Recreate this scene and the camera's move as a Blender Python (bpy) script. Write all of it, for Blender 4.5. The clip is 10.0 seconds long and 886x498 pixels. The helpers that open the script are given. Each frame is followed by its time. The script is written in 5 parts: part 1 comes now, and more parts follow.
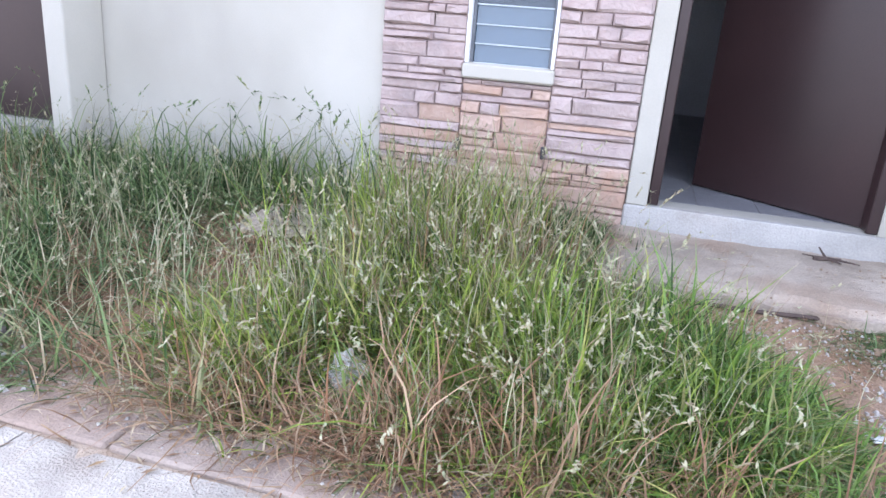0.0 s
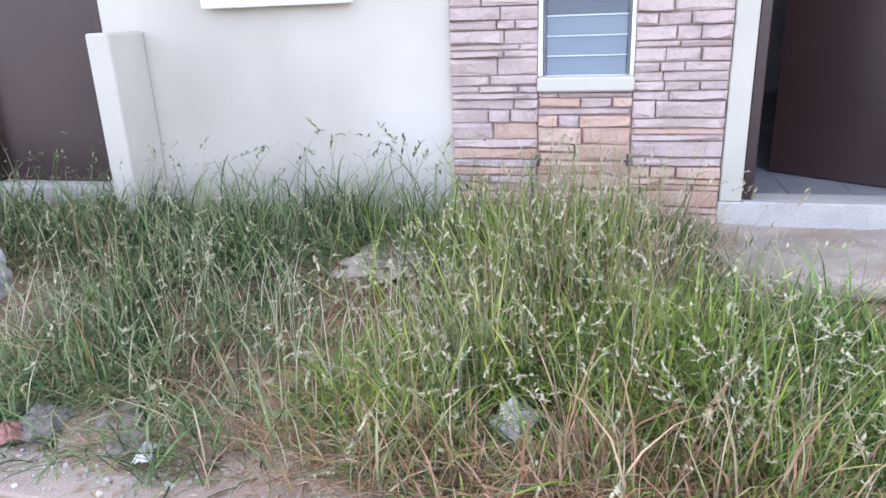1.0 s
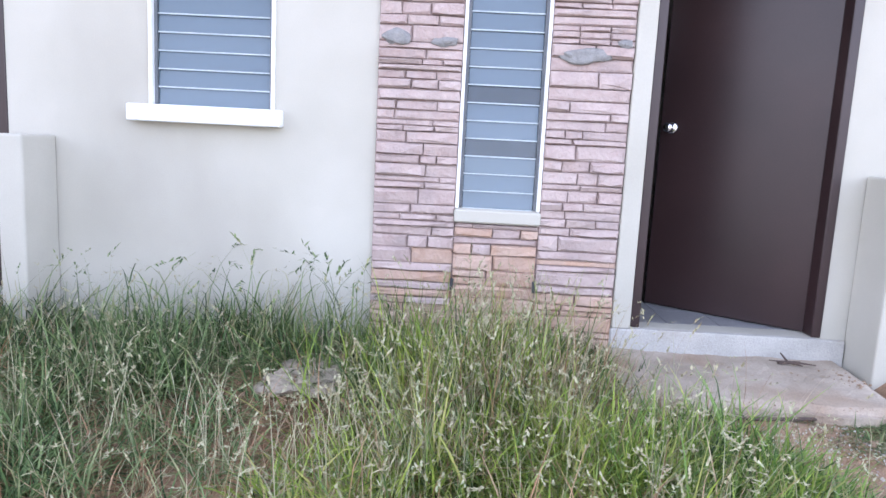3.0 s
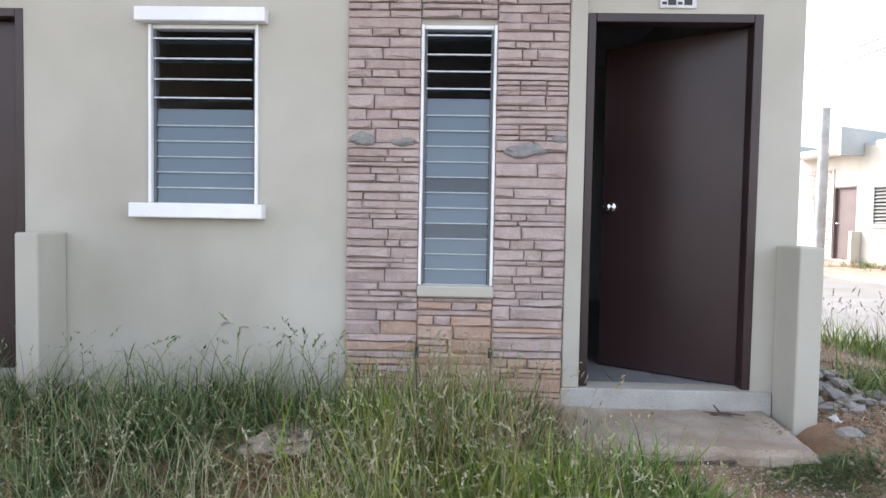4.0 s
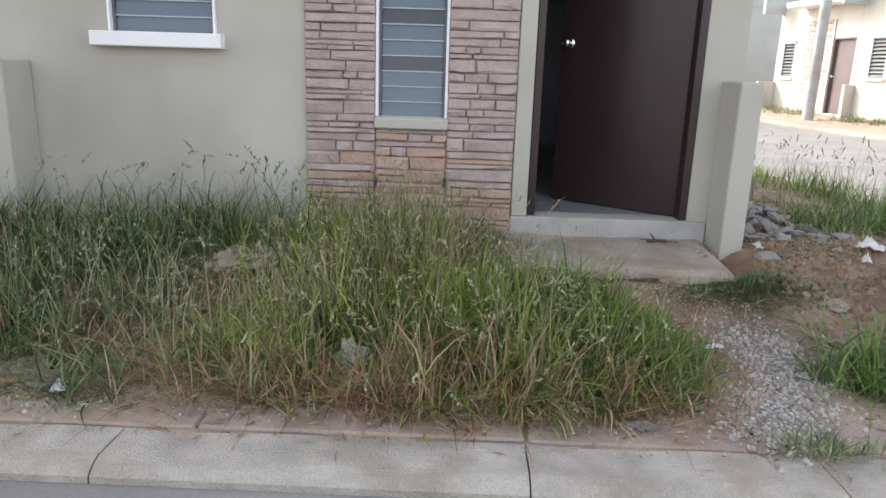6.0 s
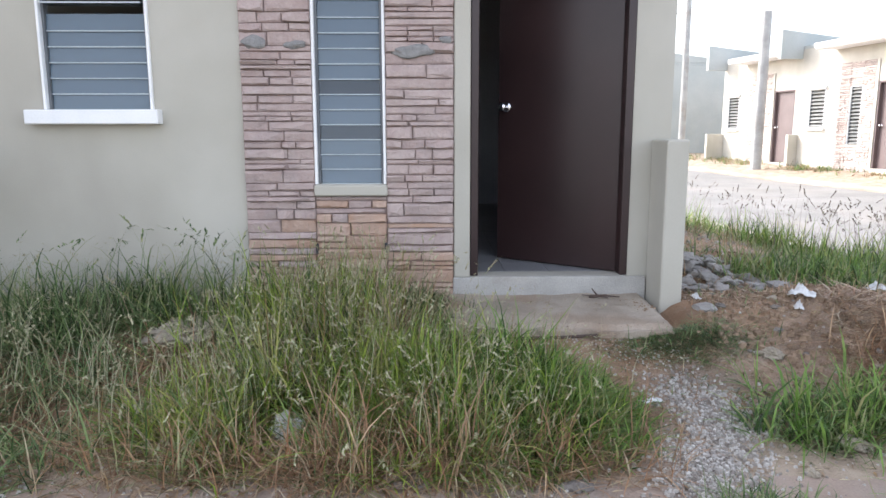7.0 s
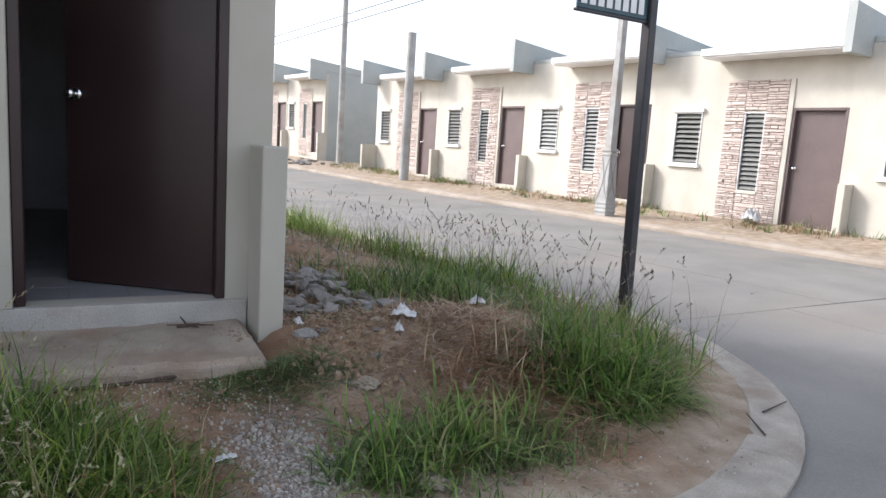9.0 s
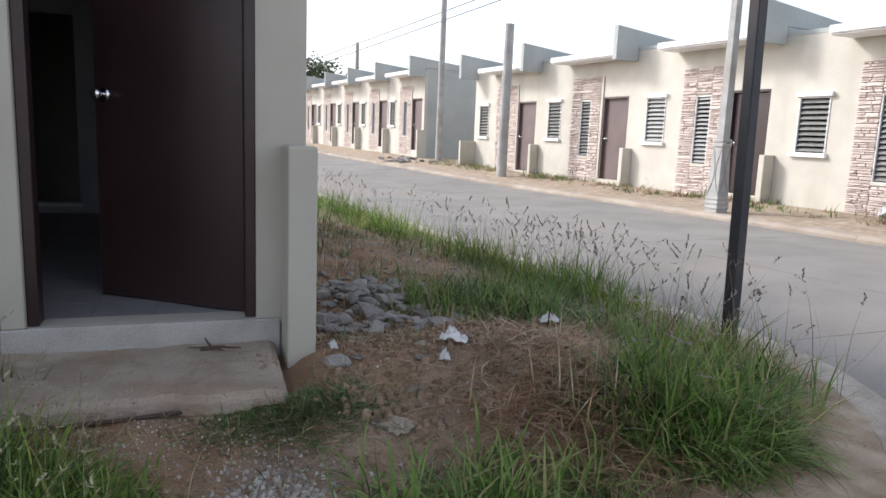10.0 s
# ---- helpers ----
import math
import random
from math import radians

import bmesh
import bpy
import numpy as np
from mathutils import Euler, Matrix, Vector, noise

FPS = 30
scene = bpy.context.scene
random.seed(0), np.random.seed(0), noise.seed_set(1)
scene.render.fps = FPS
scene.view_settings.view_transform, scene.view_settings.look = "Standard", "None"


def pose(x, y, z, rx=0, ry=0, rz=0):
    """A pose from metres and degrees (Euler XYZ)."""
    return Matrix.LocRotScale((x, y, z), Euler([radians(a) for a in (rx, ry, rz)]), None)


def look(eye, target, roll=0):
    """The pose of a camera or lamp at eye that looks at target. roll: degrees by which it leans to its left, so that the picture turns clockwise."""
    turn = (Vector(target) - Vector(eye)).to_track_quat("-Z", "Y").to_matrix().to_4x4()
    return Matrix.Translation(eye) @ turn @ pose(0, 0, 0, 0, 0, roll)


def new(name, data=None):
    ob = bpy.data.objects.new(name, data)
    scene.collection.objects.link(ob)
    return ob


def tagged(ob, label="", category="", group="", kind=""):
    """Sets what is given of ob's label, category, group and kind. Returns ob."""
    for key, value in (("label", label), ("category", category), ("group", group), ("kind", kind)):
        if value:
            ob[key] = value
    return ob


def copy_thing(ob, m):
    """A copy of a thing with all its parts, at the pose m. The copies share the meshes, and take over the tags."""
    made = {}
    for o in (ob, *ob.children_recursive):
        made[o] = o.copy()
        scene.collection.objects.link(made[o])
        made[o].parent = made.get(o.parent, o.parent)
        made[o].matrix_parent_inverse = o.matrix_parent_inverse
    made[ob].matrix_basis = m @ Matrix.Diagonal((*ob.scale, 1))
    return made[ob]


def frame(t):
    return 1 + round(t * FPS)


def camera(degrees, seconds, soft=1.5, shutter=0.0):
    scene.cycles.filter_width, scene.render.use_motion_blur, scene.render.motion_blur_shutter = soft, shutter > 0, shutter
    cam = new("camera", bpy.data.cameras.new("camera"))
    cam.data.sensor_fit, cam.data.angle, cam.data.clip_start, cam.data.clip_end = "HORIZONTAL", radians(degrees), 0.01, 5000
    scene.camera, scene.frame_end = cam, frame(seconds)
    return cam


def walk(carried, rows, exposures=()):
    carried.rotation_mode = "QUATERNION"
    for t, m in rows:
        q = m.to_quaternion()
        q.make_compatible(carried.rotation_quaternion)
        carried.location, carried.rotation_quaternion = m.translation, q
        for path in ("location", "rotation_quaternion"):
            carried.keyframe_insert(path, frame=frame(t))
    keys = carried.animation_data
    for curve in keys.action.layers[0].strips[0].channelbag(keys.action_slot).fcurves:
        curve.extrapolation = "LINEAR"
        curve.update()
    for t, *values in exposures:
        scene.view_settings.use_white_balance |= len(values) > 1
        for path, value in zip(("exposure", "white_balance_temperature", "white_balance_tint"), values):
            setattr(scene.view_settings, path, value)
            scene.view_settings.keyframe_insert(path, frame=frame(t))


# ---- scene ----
cam = camera(64.7, 10.0)
PATH = [
    (0, (-0.077, -3.372, 0.764), (-0.568, -1.537, 0.14), 4.4),
    (0.5, (-0.389, -3.387, 0.874), (-0.861, -1.556, 0.225), 0.1),
    (1, (-0.587, -3.386, 0.87), (-1.048, -1.547, 0.233), -2.2),
    (1.5, (-0.797, -3.314, 0.806), (-1.41, -1.512, 0.192), -4.9),
    (2, (-0.924, -3.352, 0.836), (-1.403, -1.507, 0.231), 0.4),
    (2.5, (-0.957, -3.496, 0.774), (-1.209, -1.547, 0.401), 0.4),
    (3, (-0.89, -3.584, 0.905), (-0.946, -1.608, 0.603), 2.9),
    (3.2, (-0.847, -3.649, 0.919), (-0.925, -1.67, 0.644), 4.2),
    (4.3, (-0.625, -4.18, 0.983), (-0.683, -2.181, 0.916), 0.3),
    (4.5, (-0.606, -4.245, 0.983), (-0.614, -2.247, 0.879), 2.2),
    (5, (-0.548, -4.32, 0.957), (-0.436, -2.329, 0.816), 1.4),
    (5.5, (-0.448, -4.295, 0.881), (-0.469, -2.346, 0.433), 2.1),
    (5.7, (-0.44, -4.286, 0.868), (-0.478, -2.354, 0.352), 1.9),
    (6.8, (-0.296, -4.239, 0.888), (-0.305, -2.273, 0.524), 0.7),
    (7, (-0.26, -4.277, 0.898), (-0.217, -2.306, 0.563), -0.1),
    (7.5, (-0.151, -4.263, 0.881), (0.315, -2.354, 0.509), 2.0),
    (8, (-0.058, -4.128, 0.896), (0.674, -2.307, 0.509), 1.6),
    (8.5, (0.058, -3.938, 0.917), (0.979, -2.209, 0.514), 1.9),
    (9, (0.271, -3.842, 0.902), (1.2, -2.095, 0.609), 3.7),
    (9.5, (0.553, -3.669, 0.907), (1.203, -1.81, 0.559), 1.3),
    (10, (0.744, -3.436, 0.915), (1.393, -1.572, 0.594), 2.3),
]
EXPOSURES = [(0.0, 3.0, 5800, 20), (1.0, 3.0, 5800, 20), (2.0, 3.05, 5800, 20), (2.5, 3.02, 5800, 20), (3.0, 2.9, 5800, 20), (3.2, 2.8, 5800, 20), (4.3, 1.95, 6350, 13), (4.5, 1.9, 6350, 13), (5.0, 1.75, 6600, 13), (5.5, 1.75, 6600, 13), (6.8, 2.1, 6250, 14), (7.5, 2.1, 6250, 14), (8.0, 1.85, 6250, 14), (8.5, 1.6, 6250, 14), (9.0, 1.27, 6250, 14), (9.5, 1.07, 6250, 14), (10.0, 1.07, 6250, 14)]
walk(cam, [(t, look(eye, target, roll)) for t, eye, target, roll in PATH], EXPOSURES)

# ---- light ----
SUN_AZ, SUN_EL = -49.0, 34.0
world = bpy.data.worlds.new("sky")
scene.world = world
world.use_nodes = True
wn = world.node_tree
sky = wn.nodes.new("ShaderNodeTexSky")
sky.sky_type = "NISHITA"
sky.sun_disc = False
sky.sun_elevation, sky.sun_rotation = radians(SUN_EL), radians(SUN_AZ)
sky.air_density, sky.dust_density, sky.ozone_density = 1.0, 2.2, 1.0
haze = wn.nodes.new("ShaderNodeHueSaturation")
haze.inputs["Saturation"].default_value = 0.42
wn.links.new(sky.outputs[0], haze.inputs["Color"])
wn.links.new(haze.outputs[0], wn.nodes["Background"].inputs[0])
wn.nodes["Background"].inputs[1].default_value = 0.15
sun_lamp = bpy.data.lights.new("sun", "SUN")
sun_lamp.energy, sun_lamp.angle, sun_lamp.color = 1.5, radians(10.0), (1.0, 0.955, 0.89)
sun = new("sun", sun_lamp)
_d = Vector((math.sin(radians(SUN_AZ)) * math.cos(radians(SUN_EL)), math.cos(radians(SUN_AZ)) * math.cos(radians(SUN_EL)), math.sin(radians(SUN_EL))))
sun.matrix_world = look(_d * 60, (0, 0, 0))

# ---- materials ----


def mat(name, a, b, rough=0.8, scale=6.0, fine=60.0, bump=0.2, c=None, stain=0.35, random=0.0, metal=0.0, detail=6.0, island=False, spec=0.4, dist=0.01, streak=1.0, grainy=0.25):
    """Two colours mixed by a coarse noise, fine grain over it, an optional stain colour c, variation per object or island."""
    m = bpy.data.materials.new(name)
    m.use_nodes = True
    nt = m.node_tree
    N, L = nt.nodes, nt.links
    bsdf = N["Principled BSDF"]
    geo = N.new("ShaderNodeNewGeometry")
    n1 = N.new("ShaderNodeTexNoise")
    n1.inputs["Scale"].default_value, n1.inputs["Detail"].default_value = scale, detail
    n2 = N.new("ShaderNodeTexNoise")
    n2.inputs["Scale"].default_value, n2.inputs["Detail"].default_value = fine, 4.0
    L.new(geo.outputs["Position"], n1.inputs["Vector"])
    L.new(geo.outputs["Position"], n2.inputs["Vector"])
    r1 = N.new("ShaderNodeMapRange")
    r1.inputs[1].default_value, r1.inputs[2].default_value = 0.32, 0.68
    L.new(n1.outputs["Fac"], r1.inputs[0])
    fac = r1.outputs[0]
    if random > 0:
        src = geo.outputs["Random Per Island"] if island else N.new("ShaderNodeObjectInfo").outputs["Random"]
        mx0 = N.new("ShaderNodeMix")
        mx0.inputs[0].default_value = random
        L.new(fac, mx0.inputs[2])
        L.new(src, mx0.inputs[3])
        fac = mx0.outputs[0]
    mix = N.new("ShaderNodeMix")
    mix.data_type = "RGBA"
    L.new(fac, mix.inputs[0])
    mix.inputs[6].default_value, mix.inputs[7].default_value = (*a, 1), (*b, 1)
    col = mix.outputs[2]
    if c:
        n3 = N.new("ShaderNodeTexNoise")
        n3.inputs["Scale"].default_value, n3.inputs["Detail"].default_value = scale * 0.45, 8.0
        off = N.new("ShaderNodeVectorMath")
        off.inputs[1].default_value = (13.1, 7.7, 3.3)
        L.new(geo.outputs["Position"], off.inputs[0])
        sq = N.new("ShaderNodeVectorMath")
        sq.operation = "MULTIPLY"
        sq.inputs[1].default_value = (1, 1, streak)
        L.new(off.outputs[0], sq.inputs[0])
        L.new(sq.outputs[0], n3.inputs["Vector"])
        r3 = N.new("ShaderNodeMapRange")
        r3.inputs[1].default_value, r3.inputs[2].default_value, r3.inputs[4].default_value = 0.5, 0.72, stain
        L.new(n3.outputs["Fac"], r3.inputs[0])
        mx2 = N.new("ShaderNodeMix")
        mx2.data_type = "RGBA"
        L.new(r3.outputs[0], mx2.inputs[0])
        L.new(col, mx2.inputs[6])
        mx2.inputs[7].default_value = (*c, 1)
        col = mx2.outputs[2]
    grain = N.new("ShaderNodeMix")
    grain.data_type, grain.blend_type = "RGBA", "OVERLAY"
    grain.inputs[0].default_value = grainy
    L.new(col, grain.inputs[6])
    L.new(n2.outputs["Fac"], grain.inputs[7])
    L.new(grain.outputs[2], bsdf.inputs["Base Color"])
    bsdf.inputs["Roughness"].default_value, bsdf.inputs["Metallic"].default_value = rough, metal
    bsdf.inputs["Specular IOR Level"].default_value = spec
    if bump > 0:
        bp = N.new("ShaderNodeBump")
        bp.inputs["Strength"].default_value, bp.inputs["Distance"].default_value = bump, dist
        ad = N.new("ShaderNodeMath")
        ad.operation = "ADD"
        L.new(n1.outputs["Fac"], ad.inputs[0])
        L.new(n2.outputs["Fac"], ad.inputs[1])
        L.new(ad.outputs[0], bp.inputs["Height"])
        L.new(bp.outputs[0], bsdf.inputs["Normal"])
    return m


def leaf_mat(name, cols, rough=0.5, trans=0.3):
    """Blades: colour by island from a ramp, part of the light passing through."""
    m = bpy.data.materials.new(name)
    m.use_nodes = True
    N, L = m.node_tree.nodes, m.node_tree.links
    bsdf = N["Principled BSDF"]
    geo = N.new("ShaderNodeNewGeometry")
    ramp = N.new("ShaderNodeValToRGB")
    ramp.color_ramp.elements[0].color, ramp.color_ramp.elements[1].color = (*cols[0], 1), (*cols[-1], 1)
    for i, cc in enumerate(cols[1:-1]):
        ramp.color_ramp.elements.new((i + 1) / (len(cols) - 1)).color = (*cc, 1)
    patch = N.new("ShaderNodeTexNoise")
    patch.inputs["Scale"].default_value = 2.6
    L.new(geo.outputs["Position"], patch.inputs["Vector"])
    spread = N.new("ShaderNodeMapRange")
    spread.inputs[1].default_value, spread.inputs[2].default_value, spread.inputs[3].default_value, spread.inputs[4].default_value = 0.3, 0.7, -0.28, 0.28
    L.new(patch.outputs["Fac"], spread.inputs[0])
    both = N.new("ShaderNodeMath")
    both.operation, both.use_clamp = "ADD", True
    L.new(geo.outputs["Random Per Island"], both.inputs[0])
    L.new(spread.outputs[0], both.inputs[1])
    L.new(both.outputs[0], ramp.inputs[0])
    nz = N.new("ShaderNodeTexNoise")
    nz.inputs["Scale"].default_value = 25.0
    L.new(geo.outputs["Position"], nz.inputs["Vector"])
    mx = N.new("ShaderNodeMix")
    mx.data_type, mx.blend_type = "RGBA", "OVERLAY"
    mx.inputs[0].default_value = 0.4
    L.new(ramp.outputs[0], mx.inputs[6])
    L.new(nz.outputs["Fac"], mx.inputs[7])
    L.new(mx.outputs[2], bsdf.inputs["Base Color"])
    bsdf.inputs["Roughness"].default_value = rough
    bsdf.inputs["Specular IOR Level"].default_value = 0.3
    tl = N.new("ShaderNodeBsdfTranslucent")
    L.new(mx.outputs[2], tl.inputs[0])
    ms = N.new("ShaderNodeMixShader")
    ms.inputs[0].default_value = trans
    L.new(bsdf.outputs[0], ms.inputs[1])
    L.new(tl.outputs[0], ms.inputs[2])
    L.new(ms.outputs[0], N["Material Output"].inputs[0])
    return m


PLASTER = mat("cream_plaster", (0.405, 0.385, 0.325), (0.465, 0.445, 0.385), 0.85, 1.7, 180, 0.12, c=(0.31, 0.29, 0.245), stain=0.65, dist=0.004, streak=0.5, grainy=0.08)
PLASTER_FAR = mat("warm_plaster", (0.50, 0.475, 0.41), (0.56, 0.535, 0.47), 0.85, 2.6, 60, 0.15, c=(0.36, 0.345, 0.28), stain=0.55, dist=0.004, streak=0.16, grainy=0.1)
# grey of the roof edge; on fins and far right walls it paints their shade
GREY_RENDER_SHADE = mat("grey_render_shade", (0.36, 0.39, 0.38), (0.44, 0.46, 0.44), 0.85, 1.0, 60, 0.15, c=(0.28, 0.29, 0.28), stain=0.4)
WHITE = mat("white_paint", (0.74, 0.75, 0.75), (0.82, 0.82, 0.81), 0.6, 4, 120, 0.08, c=(0.6, 0.58, 0.54), stain=0.2, dist=0.003)
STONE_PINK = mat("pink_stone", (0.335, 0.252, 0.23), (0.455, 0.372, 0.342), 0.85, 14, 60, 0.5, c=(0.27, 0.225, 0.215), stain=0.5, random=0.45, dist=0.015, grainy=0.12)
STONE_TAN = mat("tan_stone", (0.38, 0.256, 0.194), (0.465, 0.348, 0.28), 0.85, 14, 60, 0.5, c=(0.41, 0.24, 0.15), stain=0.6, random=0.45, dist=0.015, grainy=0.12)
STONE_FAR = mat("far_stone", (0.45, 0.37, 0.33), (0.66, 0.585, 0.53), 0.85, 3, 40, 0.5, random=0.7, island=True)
MORTAR = mat("mortar", (0.24, 0.18, 0.165), (0.31, 0.245, 0.225), 0.95, 12, 90, 0.4)
CEMENT = mat("cement_patch", (0.20, 0.195, 0.19), (0.285, 0.28, 0.27), 0.95, 20, 120, 0.6)
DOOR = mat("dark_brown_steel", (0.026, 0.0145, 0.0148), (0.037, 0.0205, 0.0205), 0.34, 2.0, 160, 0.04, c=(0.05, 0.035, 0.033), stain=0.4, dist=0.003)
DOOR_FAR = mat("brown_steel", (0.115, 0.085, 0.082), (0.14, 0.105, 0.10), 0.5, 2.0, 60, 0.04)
CHROME = mat("chrome", (0.75, 0.75, 0.76), (0.85, 0.85, 0.86), 0.18, 10, 100, 0.0, metal=1.0)
CONCRETE = mat("porch_concrete", (0.29, 0.243, 0.19), (0.41, 0.352, 0.285), 0.92, 4.0, 110, 0.7, c=(0.25, 0.165, 0.105), stain=1.0)
SILL = mat("threshold_concrete", (0.34, 0.33, 0.305), (0.44, 0.425, 0.395), 0.85, 5.0, 110, 0.5, c=(0.28, 0.24, 0.19), stain=0.7)
ROAD = mat("road_concrete", (0.18, 0.174, 0.16), (0.24, 0.23, 0.212), 0.9, 1.1, 90, 0.3, c=(0.26, 0.23, 0.19), stain=0.6)
KERB = mat("kerb_concrete", (0.335, 0.305, 0.26), (0.48, 0.445, 0.385), 0.9, 6.0, 120, 0.9, c=(0.30, 0.24, 0.185), stain=0.85, dist=0.015)
APRON = mat("dusty_concrete", (0.26, 0.205, 0.165), (0.35, 0.29, 0.24), 0.95, 3.5, 120, 0.5, c=(0.32, 0.22, 0.16), stain=0.6)
FAR_KERB = mat("sandy_kerb", (0.30, 0.255, 0.205), (0.38, 0.33, 0.275), 0.95, 2.0, 90, 0.5, c=(0.25, 0.20, 0.15), stain=0.8)
TILE = mat("floor_tile", (0.22, 0.22, 0.225), (0.28, 0.28, 0.285), 0.35, 2.0, 60, 0.05)
INNER = mat("inner_wall", (0.52, 0.52, 0.535), (0.60, 0.60, 0.61), 0.9, 2.0, 60, 0.1)
BLACK = mat("black_pole_paint", (0.018, 0.020, 0.026), (0.035, 0.036, 0.042), 0.5, 6, 90, 0.15, c=(0.09, 0.06, 0.05), stain=0.3, dist=0.003)
POLE = mat("pole_concrete", (0.30, 0.30, 0.29), (0.41, 0.41, 0.395), 0.9, 4, 90, 0.5, c=(0.25, 0.225, 0.19), stain=0.75)
WOOD = mat("weathered_wood", (0.30, 0.26, 0.22), (0.40, 0.36, 0.31), 0.9, 5, 60, 0.4, c=(0.24, 0.20, 0.16))
ROCK = mat("grey_rock", (0.165, 0.155, 0.145), (0.31, 0.295, 0.275), 0.9, 14, 80, 0.6, random=0.5, c=(0.34, 0.28, 0.22))
PEBBLE = mat("pale_gravel", (0.17, 0.14, 0.115), (0.54, 0.515, 0.47), 0.9, 20, 90, 0.3, random=0.8, island=True)
SHARD = mat("old_concrete_shard", (0.13, 0.115, 0.10), (0.225, 0.20, 0.175), 0.95, 14, 80, 1.0, c=(0.16, 0.13, 0.105))
PALE_LUMP = mat("pale_cement_lump", (0.40, 0.39, 0.36), (0.62, 0.61, 0.57), 0.95, 18, 90, 1.0, c=(0.30, 0.27, 0.22))
LUMP = mat("cement_lump", (0.245, 0.21, 0.16), (0.36, 0.315, 0.245), 0.95, 18, 90, 1.0, c=(0.34, 0.28, 0.22))
PLASTIC = mat("white_plastic", (0.50, 0.50, 0.49), (0.66, 0.66, 0.65), 0.45, 10, 80, 0.2)
SEAL = mat("dark_rubber", (0.03, 0.03, 0.035), (0.05, 0.05, 0.055), 0.6, 8, 80, 0.1)
ALU = mat("window_channel", (0.10, 0.11, 0.12), (0.15, 0.16, 0.17), 0.5, 8, 80, 0.05)
ALU_PALE = mat("dusty_pale_louvre", (0.32, 0.33, 0.32), (0.40, 0.41, 0.40), 0.5, 4, 60, 0.02)
SIGNGREEN = mat("sign_dark_teal", (0.02, 0.055, 0.07), (0.03, 0.075, 0.09), 0.45, 6, 80, 0.05)
LIZ = mat("dark_brown_scrap", (0.05, 0.035, 0.03), (0.10, 0.07, 0.055), 0.8, 30, 90, 0.3)
WIRE = mat("cable_black", (0.03, 0.03, 0.03), (0.05, 0.05, 0.05), 0.6, 8, 60, 0.0)
BARK = mat("bark", (0.10, 0.08, 0.06), (0.16, 0.13, 0.10), 0.95, 6, 60, 0.4)
RED = mat("faded_red_rag", (0.24, 0.10, 0.085), (0.34, 0.17, 0.14), 0.8, 20, 90, 0.3)

GRASS = leaf_mat("green_blades", [(0.06, 0.10, 0.015), (0.12, 0.19, 0.025), (0.22, 0.31, 0.045), (0.38, 0.46, 0.09), (0.16, 0.23, 0.035), (0.26, 0.35, 0.06), (0.44, 0.43, 0.15)])
GRASS_FRESH = leaf_mat("fresh_green_blades", [(0.035, 0.075, 0.015), (0.07, 0.14, 0.026), (0.13, 0.235, 0.045), (0.21, 0.33, 0.075), (0.09, 0.165, 0.034), (0.24, 0.32, 0.09), (0.27, 0.25, 0.10)])
GRASS_DARK = leaf_mat("dark_green_blades", [(0.03, 0.058, 0.022), (0.06, 0.105, 0.036), (0.12, 0.185, 0.065), (0.23, 0.30, 0.12), (0.085, 0.14, 0.05), (0.36, 0.36, 0.19)])
GRASS_DRY = leaf_mat("dry_blades", [(0.24, 0.145, 0.075), (0.36, 0.25, 0.13), (0.17, 0.09, 0.05), (0.52, 0.45, 0.30), (0.24, 0.13, 0.075), (0.42, 0.36, 0.25)], trans=0.2)
GRASS_DEAD = leaf_mat("dead_straw", [(0.23, 0.12, 0.066), (0.38, 0.225, 0.125), (0.16, 0.088, 0.052), (0.48, 0.34, 0.21), (0.31, 0.17, 0.095)], trans=0.15)
SEED = leaf_mat("seed_heads", [(0.34, 0.32, 0.19), (0.44, 0.42, 0.28), (0.27, 0.22, 0.13), (0.33, 0.36, 0.21)], trans=0.2)
PLUME = leaf_mat("purple_brown_plumes", [(0.17, 0.14, 0.12), (0.24, 0.20, 0.17), (0.13, 0.10, 0.085), (0.22, 0.20, 0.14)], trans=0.15)
# leaf greens lightened: the haze of distance is put into the colour
CROWN = leaf_mat("hazy_tree_leaves", [(0.04, 0.062, 0.035), (0.065, 0.095, 0.05), (0.09, 0.12, 0.06)])

GLASS = bpy.data.materials.new("blue_grey_louvre_glass")
GLASS.use_nodes = True
_g = GLASS.node_tree.nodes["Principled BSDF"]
_g.inputs["Base Color"].default_value = (0.20, 0.27, 0.33, 1)
_g.inputs["Roughness"].default_value = 0.12
_g.inputs["Transmission Weight"].default_value = 0.55
_g.inputs["IOR"].default_value = 1.5
# pale colour stands in for light caught by the slats' edges
EDGE = mat("lit_glass_edge", (0.42, 0.47, 0.49), (0.52, 0.56, 0.58), 0.4, 8, 80, 0.0)
GLASS_CLEAR = GLASS.copy()
GLASS_CLEAR.name = "clear_louvre_glass"
_g2 = GLASS_CLEAR.node_tree.nodes["Principled BSDF"]
_g2.inputs["Base Color"].default_value = (0.13, 0.165, 0.19, 1)
_g2.inputs["Transmission Weight"].default_value = 0.75
_g2.inputs["Roughness"].default_value = 0.05
GLASS_PALE = mat("frosted_louvre_glass", (0.20, 0.205, 0.195), (0.27, 0.275, 0.26), 0.3, 2, 60, 0.02)

# soil: red-brown earth, with pale gravel dust where the gravel lies
SOIL = mat("red_soil", (0.185, 0.108, 0.060), (0.345, 0.222, 0.135), 0.95, 2.6, 70, 1.0, c=(0.27, 0.23, 0.19), stain=0.8, dist=0.02)

